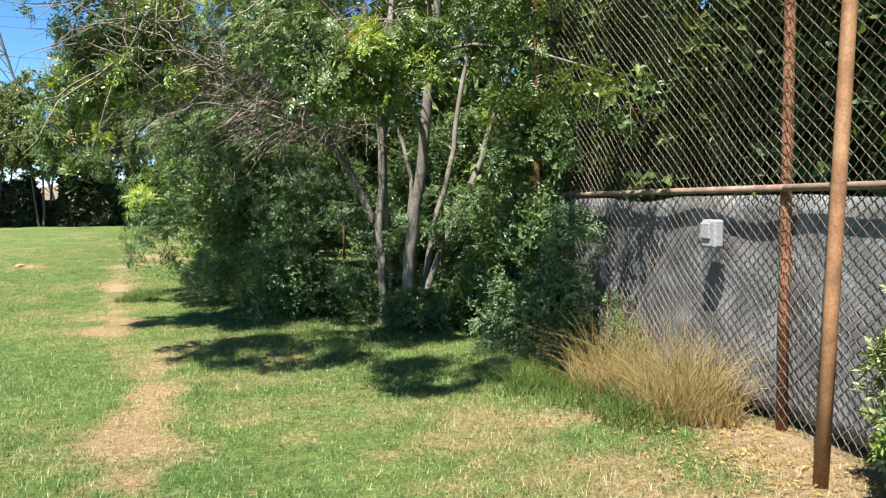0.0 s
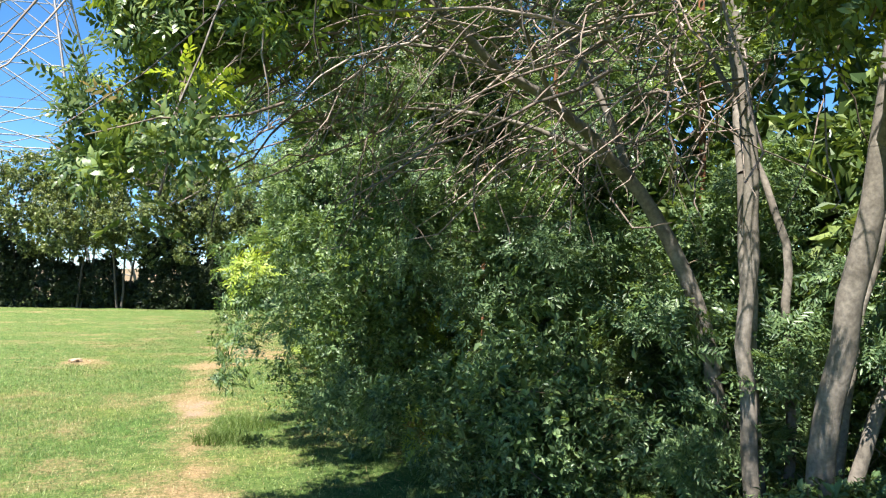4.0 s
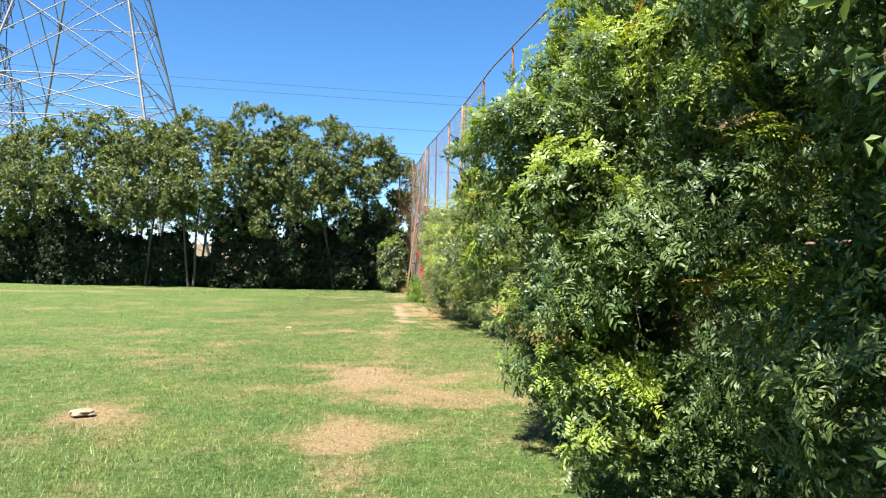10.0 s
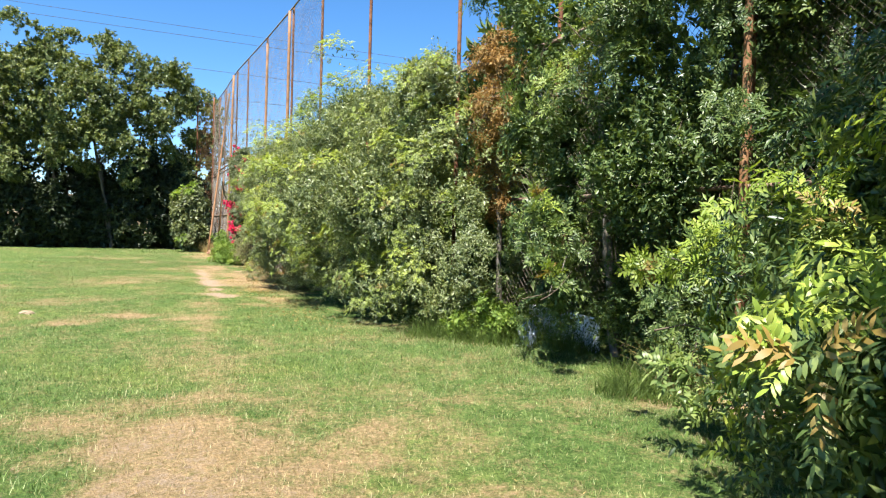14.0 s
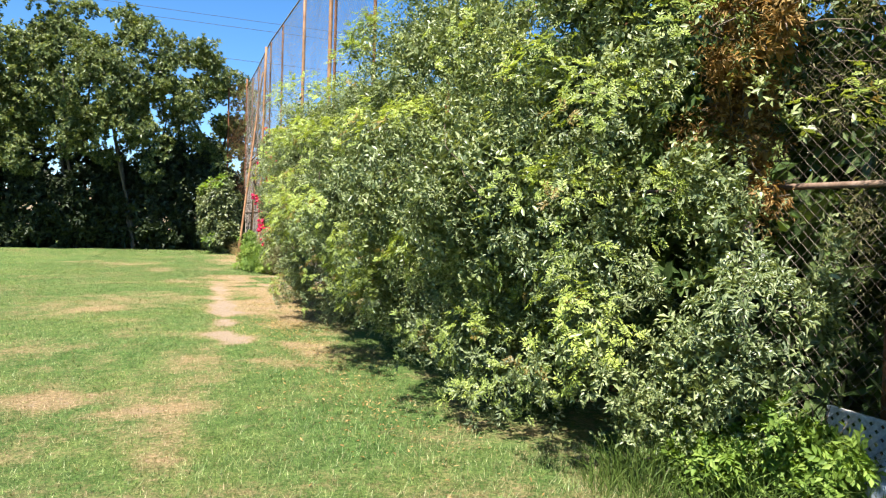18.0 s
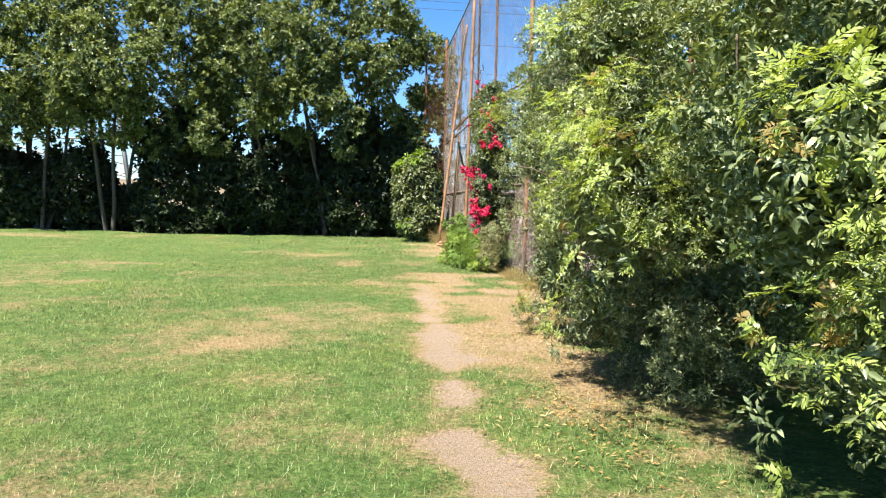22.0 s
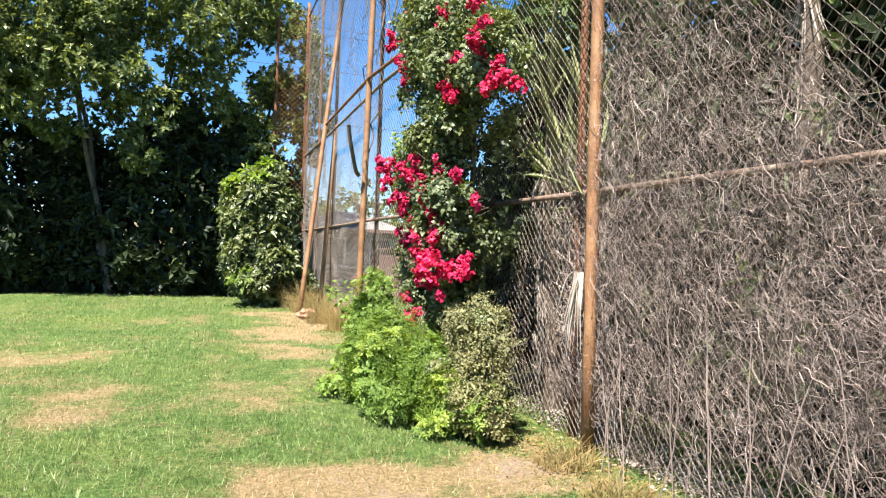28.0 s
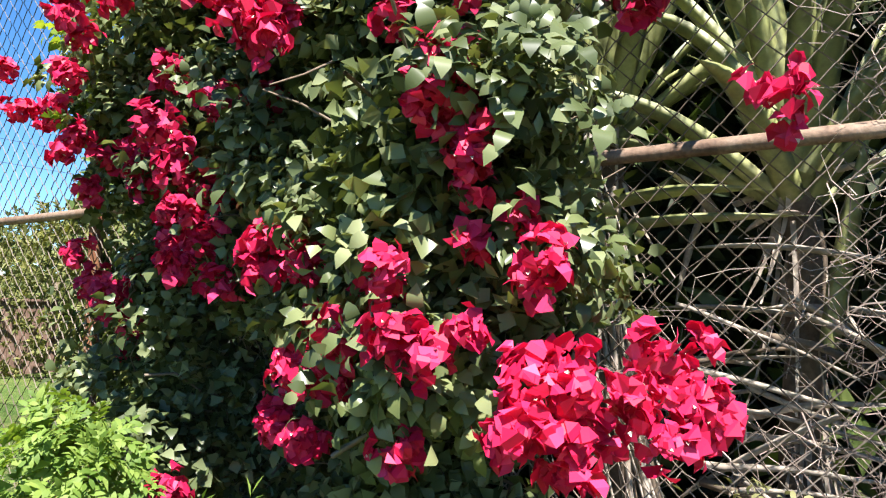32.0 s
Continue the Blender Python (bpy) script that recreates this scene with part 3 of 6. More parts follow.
# ---- bushes along the fence ----
PAIRS = 5


def pinnate(p, axis, reach, heads, leaf, wide, four, seed):
    """Heads of compound leaves: leaflets in pairs along each leaf's stalk and one at its end."""
    r = np.random.default_rng(seed)
    n = len(p) * heads
    ax, R = np.repeat(axis, heads, 0), np.repeat(reach, heads) * r.uniform(0.7, 1.3, n)
    out = unit(np.cross(ax, r.normal(size=(n, 3))))
    way = unit(ax * r.uniform(0.0, 1.1, n)[:, None] + out)
    base = np.repeat(p, heads, 0) - ax * (R * r.uniform(-0.15, 0.55, n))[:, None]
    side = unit(np.cross(way, ax + r.normal(size=(n, 3)) * 0.25))
    up = np.cross(side, way)
    s = np.concatenate([np.repeat(np.linspace(0.26, 0.88, PAIRS), 2), [1.0]])
    sign = np.concatenate([np.tile([1.0, -1.0], PAIRS), [0.0]])
    m = len(s)
    at = base[:, None] + way[:, None] * (R[:, None] * s)[..., None] - up[:, None] * (R[:, None] * 0.32 * s ** 2)[..., None]
    d = way[:, None] * np.where(sign == 0, 1.0, 0.62)[:, None] + side[:, None] * (sign * 0.85)[:, None] - up[:, None] * 0.15
    d = unit(d + r.normal(size=d.shape) * 0.12)
    k = r.uniform(0.75, 1.25, n * m) * np.repeat(R / np.mean(reach), m) ** 0.5
    return leaves(at.reshape(-1, 3), d.reshape(-1, 3), leaf * k, wide * k, fold=0.16, four=four, droop=0.1, seed=seed + 1, face=np.repeat(up * 1.6, m, 0)), heads * m


def rosettes(p, axis, reach, per, leaf, wide, four, seed, fold=0.26, droop=0.3):
    """Rounded heads of simple leaves that radiate from twig ends."""
    r = np.random.default_rng(seed)
    n = len(p) * per
    ax, R = np.repeat(axis, per, 0), np.repeat(reach, per)[:, None]
    out = unit(np.cross(ax, r.normal(size=(n, 3))))
    d = unit(ax * r.uniform(-0.15, 1.3, n)[:, None] + out)
    base = np.repeat(p, per, 0) + d * R * r.uniform(0.05, 0.75, (n, 1)) + ax * R * r.uniform(-0.5, 0.3, (n, 1))
    k = r.uniform(0.65, 1.3, n)
    return leaves(base, unit(d + r.normal(size=d.shape) * 0.2), leaf * k, wide * k, fold=fold, four=four, droop=droop, seed=seed + 1, face=ax * 0.9 + d * 0.25), per


def puffs(centre, outward, per, radius, r):
    """Twig heads over the lit side of rounded clumps: places, ways, and how high on the clump."""
    lift = unit(outward + np.array([0, 0, 0.7]))
    c, up = np.repeat(centre, per, 0), np.repeat(lift, per, 0)
    d = unit(up * 0.8 + unit(r.normal(size=c.shape)))
    p = c + d * (np.repeat(radius, per) * r.uniform(0.72, 1.08, len(c)))[:, None]
    return p, unit(d * 0.8 + up * 0.35 + r.normal(size=d.shape) * 0.18), d[:, 2]


def crown_mesh(name, blobs, count, seed, heads=5, per=0, leaf=0.047, wide=0.0155, young=0.12, mats=None, near=-9.0, edge=-99.0, puff=24, clump=(0.25, 0.46), fill=3.0, reach=(0.1, 0.165), inner=(0.66, 0.9), deep=(0.085, 0.042), core=(0.065, 0.095), shell=(0.56, 0.8), fronds=0.0, **kw):
    """Leafy outside of a bush over a looser filling; some heads are young and yellow-green. Leaves short of near get a rounder outline."""
    c, n = blob_points(blobs, max(3, int(count / puff)), seed, inner=inner, **kw)
    r = np.random.default_rng(seed + 77)
    seen = (n[:, 0] < 0.45) | (r.uniform(0, 1, len(c)) < 0.22)
    c, n = c[seen], n[seen]
    size = r.uniform(*clump, len(c))
    p, way, high = puffs(c, n, puff, size, r)
    fresh = np.repeat(np.clip(1.0 + 1.3 * wave(c, 1.3, seed + 3) + r.normal(0, 0.5, len(c)), 0, 3), puff)
    dice = np.repeat(r.uniform(0, 1, len(c)), puff)
    ok = (p[:, 2] > 0.07) & (p[:, 0] > edge)
    p, way, high, fresh, dice = p[ok], way[ok], high[ok], fresh[ok], dice[ok]
    new_growth = (dice < 0.5 * young * fresh) & (r.uniform(0, 1, len(p)) < 0.25 + 0.8 * np.clip(high + 0.35, 0, 1))
    R = r.uniform(*reach, len(p))
    close = (p[:, 0] < near) & (p[:, 2] < 3.4)
    pieces, idx = [], []
    mats = list(mats or (M_LEAF, M_YOUNG, M_TIP))
    last = len(mats) - 1
    for mask, four in ((close, True), (~close, False)):
        if not mask.any():
            continue
        tint = np.where(new_growth, np.where(r.uniform(0, 1, len(p)) < 0.05, last, 1), 0).astype(np.int32)
        plain = mask & ~(new_growth & (fronds > 0))
        if per:
            piece, m = rosettes(p[plain], way[plain], R[plain], per, leaf, wide, four, seed + four)
        else:
            piece, m = pinnate(p[plain], way[plain], R[plain], heads, leaf, wide, four, seed + four)
        pieces.append(piece)
        idx.append(np.repeat(tint[plain], m * (4 if four else 2)))
        shoot = mask & new_growth & (fronds > 0)
        if shoot.any():
            rise = unit(way[shoot] + np.array([0, 0, 0.5]))
            piece, m = pinnate(p[shoot], rise, np.full(shoot.sum(), fronds), 4, leaf * 0.8, wide * 0.75, four, seed + 20 + four)
            pieces.append(piece)
            idx.append(np.repeat(tint[shoot], m * (4 if four else 2)))
    if fill:
        each = int(22 * (0.1 / np.mean(core)) ** 1.4)
        lift = np.repeat(unit(n + np.array([0, 0, 0.7])), each, 0)
        d = unit(lift * 0.7 + unit(r.normal(size=lift.shape)))
        at = np.repeat(c, each, 0) + d * (np.repeat(size, each) * r.uniform(0.5, 0.78, len(d)))[:, None]
        ok = (at[:, 2] > 0.1) & (at[:, 0] > edge + 0.1)
        way = unit(np.cross(d, r.normal(size=d.shape)))
        b = leaves(at[ok] - way[ok] * 0.05, way[ok], r.uniform(*core, ok.sum()), r.uniform(*core, ok.sum()) * 0.4, fold=0.15, four=False, droop=0.15, seed=seed + 40, face=d[ok] * 2)
        pieces.append(b)
        idx.append(np.zeros(len(b[1]), np.int32))
        for inside, share, kk, ww, per_head in ((shell, 1.0, leaf, wide * 1.3, 7), ((0.3, 0.62), 1.1, *deep, 7)):
            q, m = blob_points(blobs, int(count * fill * share), seed + 50 + per_head, inner=inside, gap=-9)
            q, m = q[m[:, 0] < 0.5], m[m[:, 0] < 0.5]
            b = sprigs(q, unit(m * 0.7 + r.normal(size=m.shape) + np.array([0, 0, 0.4])), 0.14, per_head, kk, ww, four=False, seed=seed + 51)
            pieces.append(b)
            idx.append(np.zeros(len(b[1]), np.int32))
        q, m = blob_points(blobs, int(count * 1.6), seed + 60, inner=(0.72, 0.98), gap=-9, floor=0.03)
        low = (q[:, 2] < 0.8) & (m[:, 0] < 0.5) & (q[:, 0] > edge)
        if low.any():
            b = sprigs(q[low], unit(m[low] * 0.6 + r.normal(size=m[low].shape) * 0.6 + np.array([0, 0, 0.5])), 0.14, 9, leaf, wide * 1.2, four=False, seed=seed + 61)
            pieces.append(b)
            idx.append(np.zeros(len(b[1]), np.int32))
    v, f = joined(*pieces)
    return np_mesh(name, v, f, mats, index=np.concatenate(idx), smooth=True)


def limb_nodes(start, end, sag, k, r, wob=0.06):
    s = np.linspace(0, 1, k)[:, None]
    start, end = np.array(start, float), np.array(end, float)
    line = start + (end - start) * s
    line[:, 2] += np.sin(s[:, 0] * np.pi) * sag
    drift = np.cumsum(r.normal(size=(k - 1, 3)) * wob * np.linalg.norm(end - start) / k, 0)
    line[1:] += drift - s[1:] * drift[-1]
    return line


def twig_mesh(blobs, count, seed, length=0.6, radius=0.004):
    p, n = blob_points(blobs, count, seed, inner=(0.45, 0.72), gap=-9)
    r = np.random.default_rng(seed)
    k = 5
    s = np.linspace(0, 1, k)[None, :, None]
    way = unit(n * 0.6 + r.normal(size=n.shape) * 0.7) * (length * r.uniform(0.5, 1.3, len(p)))[:, None]
    line = p[:, None] - way[:, None] * 0.7 + way[:, None] * s + np.cumsum(r.normal(size=(len(p), k, 3)) * 0.03, 1)
    rad = radius * np.linspace(1.2, 0.4, k)[None] * r.uniform(0.6, 1.4, (len(p), 1))
    return tube_mesh("twig_tangle", line, rad, M_TWIG, 4)


def build_bush(name, label, category, at, blobs, count, seed, stems=(), twigs=200, **kw):
    t = thing(name, label, category, at, group="bushes along the fence")
    part("foliage", crown_mesh("foliage", blobs, count, seed, **kw), t)
    if twigs:
        tagged(part("twig_tangle", twig_mesh(blobs, twigs, seed + 5), t), kind="stuff")
    r = np.random.default_rng(seed + 2)
    for foot, top, r0, r1 in stems:
        n = limb_nodes(foot, top, 0.1, 9, r)
        part("stem", tube_mesh("stem", n[None], np.linspace(r0, r1, 9)[None], M_BARK, 9), t)
    return t


# big multi-stemmed tree whose canopy overhangs the lawn
TREE_A = [(3.9, 12.8, 5.0, 2.4, 2.8, 1.3), (2.0, 12.8, 4.5, 1.9, 2.2, 0.9), (1.2, 14.2, 4.1, 1.4, 1.6, 0.8), (4.75, 9.8, 4.6, 1.3, 1.6, 1.0), (4.6, 7.75, 2.2, 0.5, 0.5, 0.42), (1.0, 16.0, 4.4, 1.2, 1.6, 1.1), (4.4, 15.0, 5.4, 2.2, 3.0, 1.8),
          (2.85, 9.5, 2.65, 0.65, 0.45, 0.34), (2.4, 10.9, 3.25, 0.8, 0.6, 0.45), (1.3, 11.6, 3.2, 0.8, 0.7, 0.55), (4.4, 9.3, 3.0, 0.6, 0.7, 0.45), (0.6, 11.2, 3.7, 0.85, 0.9, 0.45), (0.2, 12.4, 3.2, 0.5, 0.7, 0.5)]
STEMS_A = [((3.68, 11.25, -0.05), (3.83, 10.82, 2.25), 0.078, 0.062), ((3.83, 10.82, 2.25), (4.0, 10.5, 4.4), 0.062, 0.035), ((3.46, 11.4, -0.05), (3.45, 11.36, 2.2), 0.05, 0.043), ((3.45, 11.36, 2.2), (3.2, 11.5, 4.3), 0.043, 0.025),
           ((3.62, 11.55, -0.05), (3.5, 11.5, 2.2), 0.056, 0.046), ((3.5, 11.5, 2.2), (3.9, 12.4, 4.6), 0.046, 0.03), ((3.55, 11.72, -0.05), (3.4, 11.8, 1.3), 0.06, 0.052), ((3.4, 11.8, 1.3), (2.95, 11.9, 2.2), 0.052, 0.042),
           ((2.95, 11.9, 2.2), (1.95, 11.5, 2.7), 0.042, 0.026), ((1.95, 11.5, 2.7), (0.6, 11.2, 3.5), 0.026, 0.01), ((3.85, 11.3, -0.05), (4.35, 11.3, 2.15), 0.04, 0.032), ((4.35, 11.3, 2.15), (4.7, 11.5, 4.2), 0.032, 0.02),
           ((3.8, 11.2, -0.05), (4.6, 11.0, 2.0), 0.044, 0.034), ((4.6, 11.0, 2.0), (5.3, 11.0, 3.8), 0.034, 0.02), ((3.75, 11.5, -0.05), (3.9, 11.65, 1.8), 0.032, 0.026), ((3.9, 11.65, 1.8), (3.6, 12.1, 3.3), 0.026, 0.016),
           ((2.95, 11.9, 2.2), (2.6, 12.3, 3.4), 0.03, 0.014), ((3.83, 10.82, 2.25), (2.9, 9.6, 2.9), 0.035, 0.014), ((2.9, 9.6, 2.9), (1.5, 9.0, 4.0), 0.014, 0.007), ((3.9, 10.7, 2.9), (3.3, 9.0, 4.1), 0.03, 0.012),
           ((2.4, 11.7, 2.5), (1.7, 10.9, 3.0), 0.018, 0.007), ((1.95, 11.5, 2.7), (1.2, 12.0, 2.9), 0.016, 0.006), ((4.0, 10.6, 3.2), (4.6, 8.0, 2.5), 0.022, 0.006), ((2.9, 11.9, 2.25), (1.6, 12.6, 2.75), 0.022, 0.007)]
tree_a = build_bush("spreading_tree", "multi-stemmed tree with pale grey trunks overhanging the lawn", "tree", (3.5, 11.3, 0), TREE_A, 5600, 101, STEMS_A, 500, young=0.4, fill=0.35, near=2.0, clump=(0.22, 0.42), reach=(0.11, 0.17), inner=(0.8, 1.0))
part("foliage", crown_mesh("foliage", [(0.7, 8.5, 4.2, 1.05, 1.0, 0.35), (2.3, 6.95, 4.3, 1.4, 0.62, 0.35)], 1200, 103, young=0.4, fill=0, puff=9, clump=(0.14, 0.3), reach=(0.11, 0.17)), tree_a)
part("foliage", crown_mesh("foliage", [(2.8, 9.35, 2.6, 0.68, 0.45, 0.34), (2.4, 9.6, 2.85, 0.55, 0.45, 0.3), (3.3, 9.3, 2.85, 0.5, 0.4, 0.3), (0.5, 11.4, 2.85, 0.5, 0.6, 0.42), (0.95, 10.8, 2.95, 0.55, 0.5, 0.38)], 620, 104, young=0.8, fill=1.0, puff=9, clump=(0.13, 0.26), reach=(0.1, 0.16), near=9), tree_a, "sunlit leaf sprays at the canopy's edge")
# bare drooping twigs below the canopy
r = np.random.default_rng(109)
n, k = 620, 7
base = np.stack([r.uniform(0.4, 3.6, n), r.uniform(9.7, 13.2, n), r.uniform(2.2, 3.6, n)], -1)
base[:, 2] += 0.2 * np.abs(base[:, 0] - 2.5)
way = unit(np.stack([-0.7 + r.normal(0, 0.7, n), -0.35 + r.normal(0, 0.6, n), r.normal(-0.25, 0.45, n)], -1)) * r.uniform(0.35, 1.1, (n, 1))
line = base[:, None] + way[:, None] * np.linspace(0, 1, k)[None, :, None] + np.cumsum(r.normal(size=(n, k, 3)) * 0.035, 1)
line[:, :, 2] = np.maximum(line[:, :, 2] - 0.25 * np.linspace(0, 1, k) ** 2, 1.75)
tagged(part("twig_tangle", tube_mesh("twig_tangle", line, r.uniform(0.0025, 0.0075, (n, 1)) * np.linspace(1.2, 0.4, k)[None], M_BARETWIG, 4), tree_a, "bare pinkish-brown twigs hanging under the canopy"), kind="stuff")
build_bush("leafy_branch", "low hanging branch with yellow-green leaf sprays", "branch", (0.45, 9.95, 1.9), [(0.43, 9.98, 1.84, 0.14, 0.12, 0.12), (0.5, 10.08, 2.0, 0.15, 0.15, 0.15)], 30, 105,
           [((0.95, 10.5, 3.4), (0.46, 9.98, 1.98), 0.006, 0.003)], 4, young=0.9, mats=(M_LEAF, M_YOUNG), leaf=0.038, wide=0.015, fill=0, clear=0.0, near=9, puff=5, clump=(0.04, 0.1), gap=-9, reach=(0.08, 0.13))
build_bush("leafy_branch", "drooping branch end with green leaf sprays", "branch", (-0.08, 11.6, 2.1), [(-0.08, 11.6, 2.1, 0.18, 0.22, 0.2), (0.05, 11.7, 2.45, 0.36, 0.32, 0.28), (0.35, 11.9, 2.85, 0.42, 0.4, 0.32)], 150, 107,
           [((0.5, 12.2, 3.6), (-0.06, 11.62, 2.15), 0.01, 0.004)], 8, young=0.25, fill=0, clear=0.0, near=9, puff=4, clump=(0.04, 0.1), gap=-9, reach=(0.13, 0.2))
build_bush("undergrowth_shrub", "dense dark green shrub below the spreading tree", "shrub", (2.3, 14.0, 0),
           [(3.9, 11.1, 0.2, 0.8, 0.7, 0.35), (2.7, 12.6, 0.7, 1.1, 1.3, 0.85), (2.0, 15.0, 1.4, 1.6, 1.7, 1.6), (1.7, 16.5, 2.4, 1.55, 1.4, 1.3), (4.6, 9.8, 0.5, 0.6, 0.8, 0.6), (2.9, 14.0, 1.6, 1.3, 1.6, 1.4), (4.9, 11.5, 0.9, 0.8, 1.5, 1.0), (3.6, 12.4, 0.9, 1.0, 1.0, 0.9), (4.6, 13.5, 1.5, 1.2, 1.6, 1.5), (4.0, 14.3, 2.5, 0.9, 1.2, 1.2), (1.6, 15.2, 0.7, 0.95, 1.0, 0.7), (2.5, 13.7, 0.6, 0.9, 1.0, 0.6), (4.5, 8.8, 0.6, 0.4, 0.9, 0.6), (4.6, 9.5, 1.2, 0.45, 0.8, 0.95), (4.65, 9.4, 2.0, 0.42, 0.85, 0.6)], 5400, 111, mats=(M_SKYLIT, M_YOUNG, M_TIP), young=0.12, fill=3.6, inner=(0.76, 0.98), clump=(0.2, 0.38))
# the fourth blob, at z 3.8, is unseen overhang added to darken the recess
build_bush("pepper_bush", "tall dense pepper bush with glossy green leaves", "bush", (2.4, 17.7, 0),
           [(2.6, 17.5, 1.3, 1.5, 1.6, 1.5), (1.9, 17.8, 3.6, 1.55, 1.6, 1.1), (3.4, 18.0, 4.6, 1.8, 2.4, 1.6), (2.0, 18.95, 3.8, 1.2, 1.0, 0.6), (2.9, 19.0, 1.6, 1.3, 1.1, 1.5)], 3600, 121, young=0.12, fill=4.0, near=1.0, edge=0.8, inner=(0.72, 0.94))
pepper = build_bush("pepper_bush", "pepper bush with bright yellow-green new growth", "bush", (2.0, 21.3, 0),
           [(1.85, 20.65, 1.75, 1.1, 1.1, 1.1), (1.9, 20.5, 0.8, 0.9, 1.1, 0.8), (1.3, 20.3, 0.6, 0.45, 0.5, 0.5), (1.0, 21.2, 2.3, 0.55, 0.6, 0.75), (1.65, 21.6, 2.35, 1.05, 1.2, 0.9), (2.2, 21.8, 3.4, 1.1, 1.2, 1.0), (2.6, 20.8, 3.2, 1.2, 1.4, 0.9), (2.0, 22.4, 0.95, 1.0, 1.2, 0.95), (2.95, 23.6, 1.2, 0.9, 0.8, 1.1), (3.2, 22.8, 3.4, 1.4, 1.5, 1.1), (1.65, 21.7, 0.9, 0.9, 0.9, 0.9)], 4200, 131, young=0.8, near=1.5, edge=0.32, inner=(0.72, 0.95))
part("foliage", crown_mesh("foliage", [(0.75, 21.2, 2.3, 0.42, 0.5, 0.75), (1.2, 20.95, 3.0, 0.4, 0.4, 0.35), (1.2, 20.15, 0.6, 0.3, 0.35, 0.3)], 340, 133, young=2.4, fill=0, puff=7, clump=(0.08, 0.2), near=9, edge=0.3), pepper, "yellow-green young sprays")
build_bush("leafy_branch", "pale green leaf sprays reaching out before a fence pole", "branch", (2.9, 24.4, 1.0),
           [(2.75, 25.15, 1.28, 0.3, 0.25, 0.13), (3.0, 24.9, 1.3, 0.3, 0.3, 0.2), (2.8, 24.85, 0.5, 0.25, 0.22, 0.22), (3.3, 24.8, 0.9, 0.3, 0.4, 0.5)], 150, 135,
           [((3.2, 23.7, 0.8), (2.75, 25.1, 1.3), 0.014, 0.005), ((3.1, 23.7, 0.4), (2.8, 24.8, 0.5), 0.012, 0.004)], 10, young=0.9, mats=(M_SPRING, M_YOUNG, M_TIP), fill=0, clear=0.0, near=9, puff=6, clump=(0.05, 0.13), gap=-9, reach=(0.1, 0.15))
# blobs at z 3.9 and 5.2: crown above the view, added to cast shade
build_bush("shade_tree", "dark leafy tree growing through the fence", "tree", (4.6, 28.0, 0),
           [(4.5, 27.1, 0.85, 0.6, 1.0, 0.9), (4.15, 27.0, 2.2, 0.95, 1.3, 1.2), (3.95, 28.0, 2.3, 0.6, 0.65, 1.3), (3.85, 28.1, 3.7, 0.9, 0.9, 1.0), (3.4, 27.6, 3.9, 0.75, 0.75, 0.5), (4.3, 27.2, 1.0, 0.5, 0.6, 0.75), (3.75, 27.9, 0.9, 0.36, 0.36, 0.62), (4.1, 27.5, 3.8, 1.3, 1.2, 1.1), (5.2, 26.2, 4.0, 1.5, 1.8, 1.4), (5.6, 28.0, 2.0, 0.5, 1.5, 1.4), (4.5, 26.8, 5.2, 1.6, 1.6, 0.8)], 3400, 141,
           [((4.7, 28.2, 0), (4.5, 28.4, 3.0), 0.07, 0.04), ((4.9, 27.6, 0), (5.2, 27.0, 3.5), 0.06, 0.03)], 300, mats=(M_LEAF, M_SPRING, M_TIP), young=0.3, inner=(0.74, 0.98))
build_bush("leafy_branch", "sunlit yellow-green leaf sprays hanging before the shade tree", "branch", (3.3, 27.4, 1.2),
           [(3.2, 27.42, 1.2, 0.15, 0.16, 0.1), (3.2, 27.09, 1.08, 0.13, 0.13, 0.1), (3.2, 27.31, 0.82, 0.12, 0.12, 0.08), (3.25, 27.71, 1.71, 0.2, 0.2, 0.12), (3.25, 27.53, 1.5, 0.16, 0.16, 0.1)], 75, 143,
           [((3.8, 27.9, 1.95), (3.25, 27.7, 1.72), 0.006, 0.003), ((3.75, 27.85, 1.35), (3.2, 27.4, 1.2), 0.006, 0.003), ((3.7, 27.8, 0.95), (3.2, 27.31, 0.82), 0.005, 0.003), ((3.75, 27.7, 1.2), (3.2, 27.09, 1.08), 0.005, 0.003)],
           8, young=0.9, fill=0, clear=0.0, near=9, puff=5, clump=(0.03, 0.07), gap=-9, reach=(0.08, 0.12))
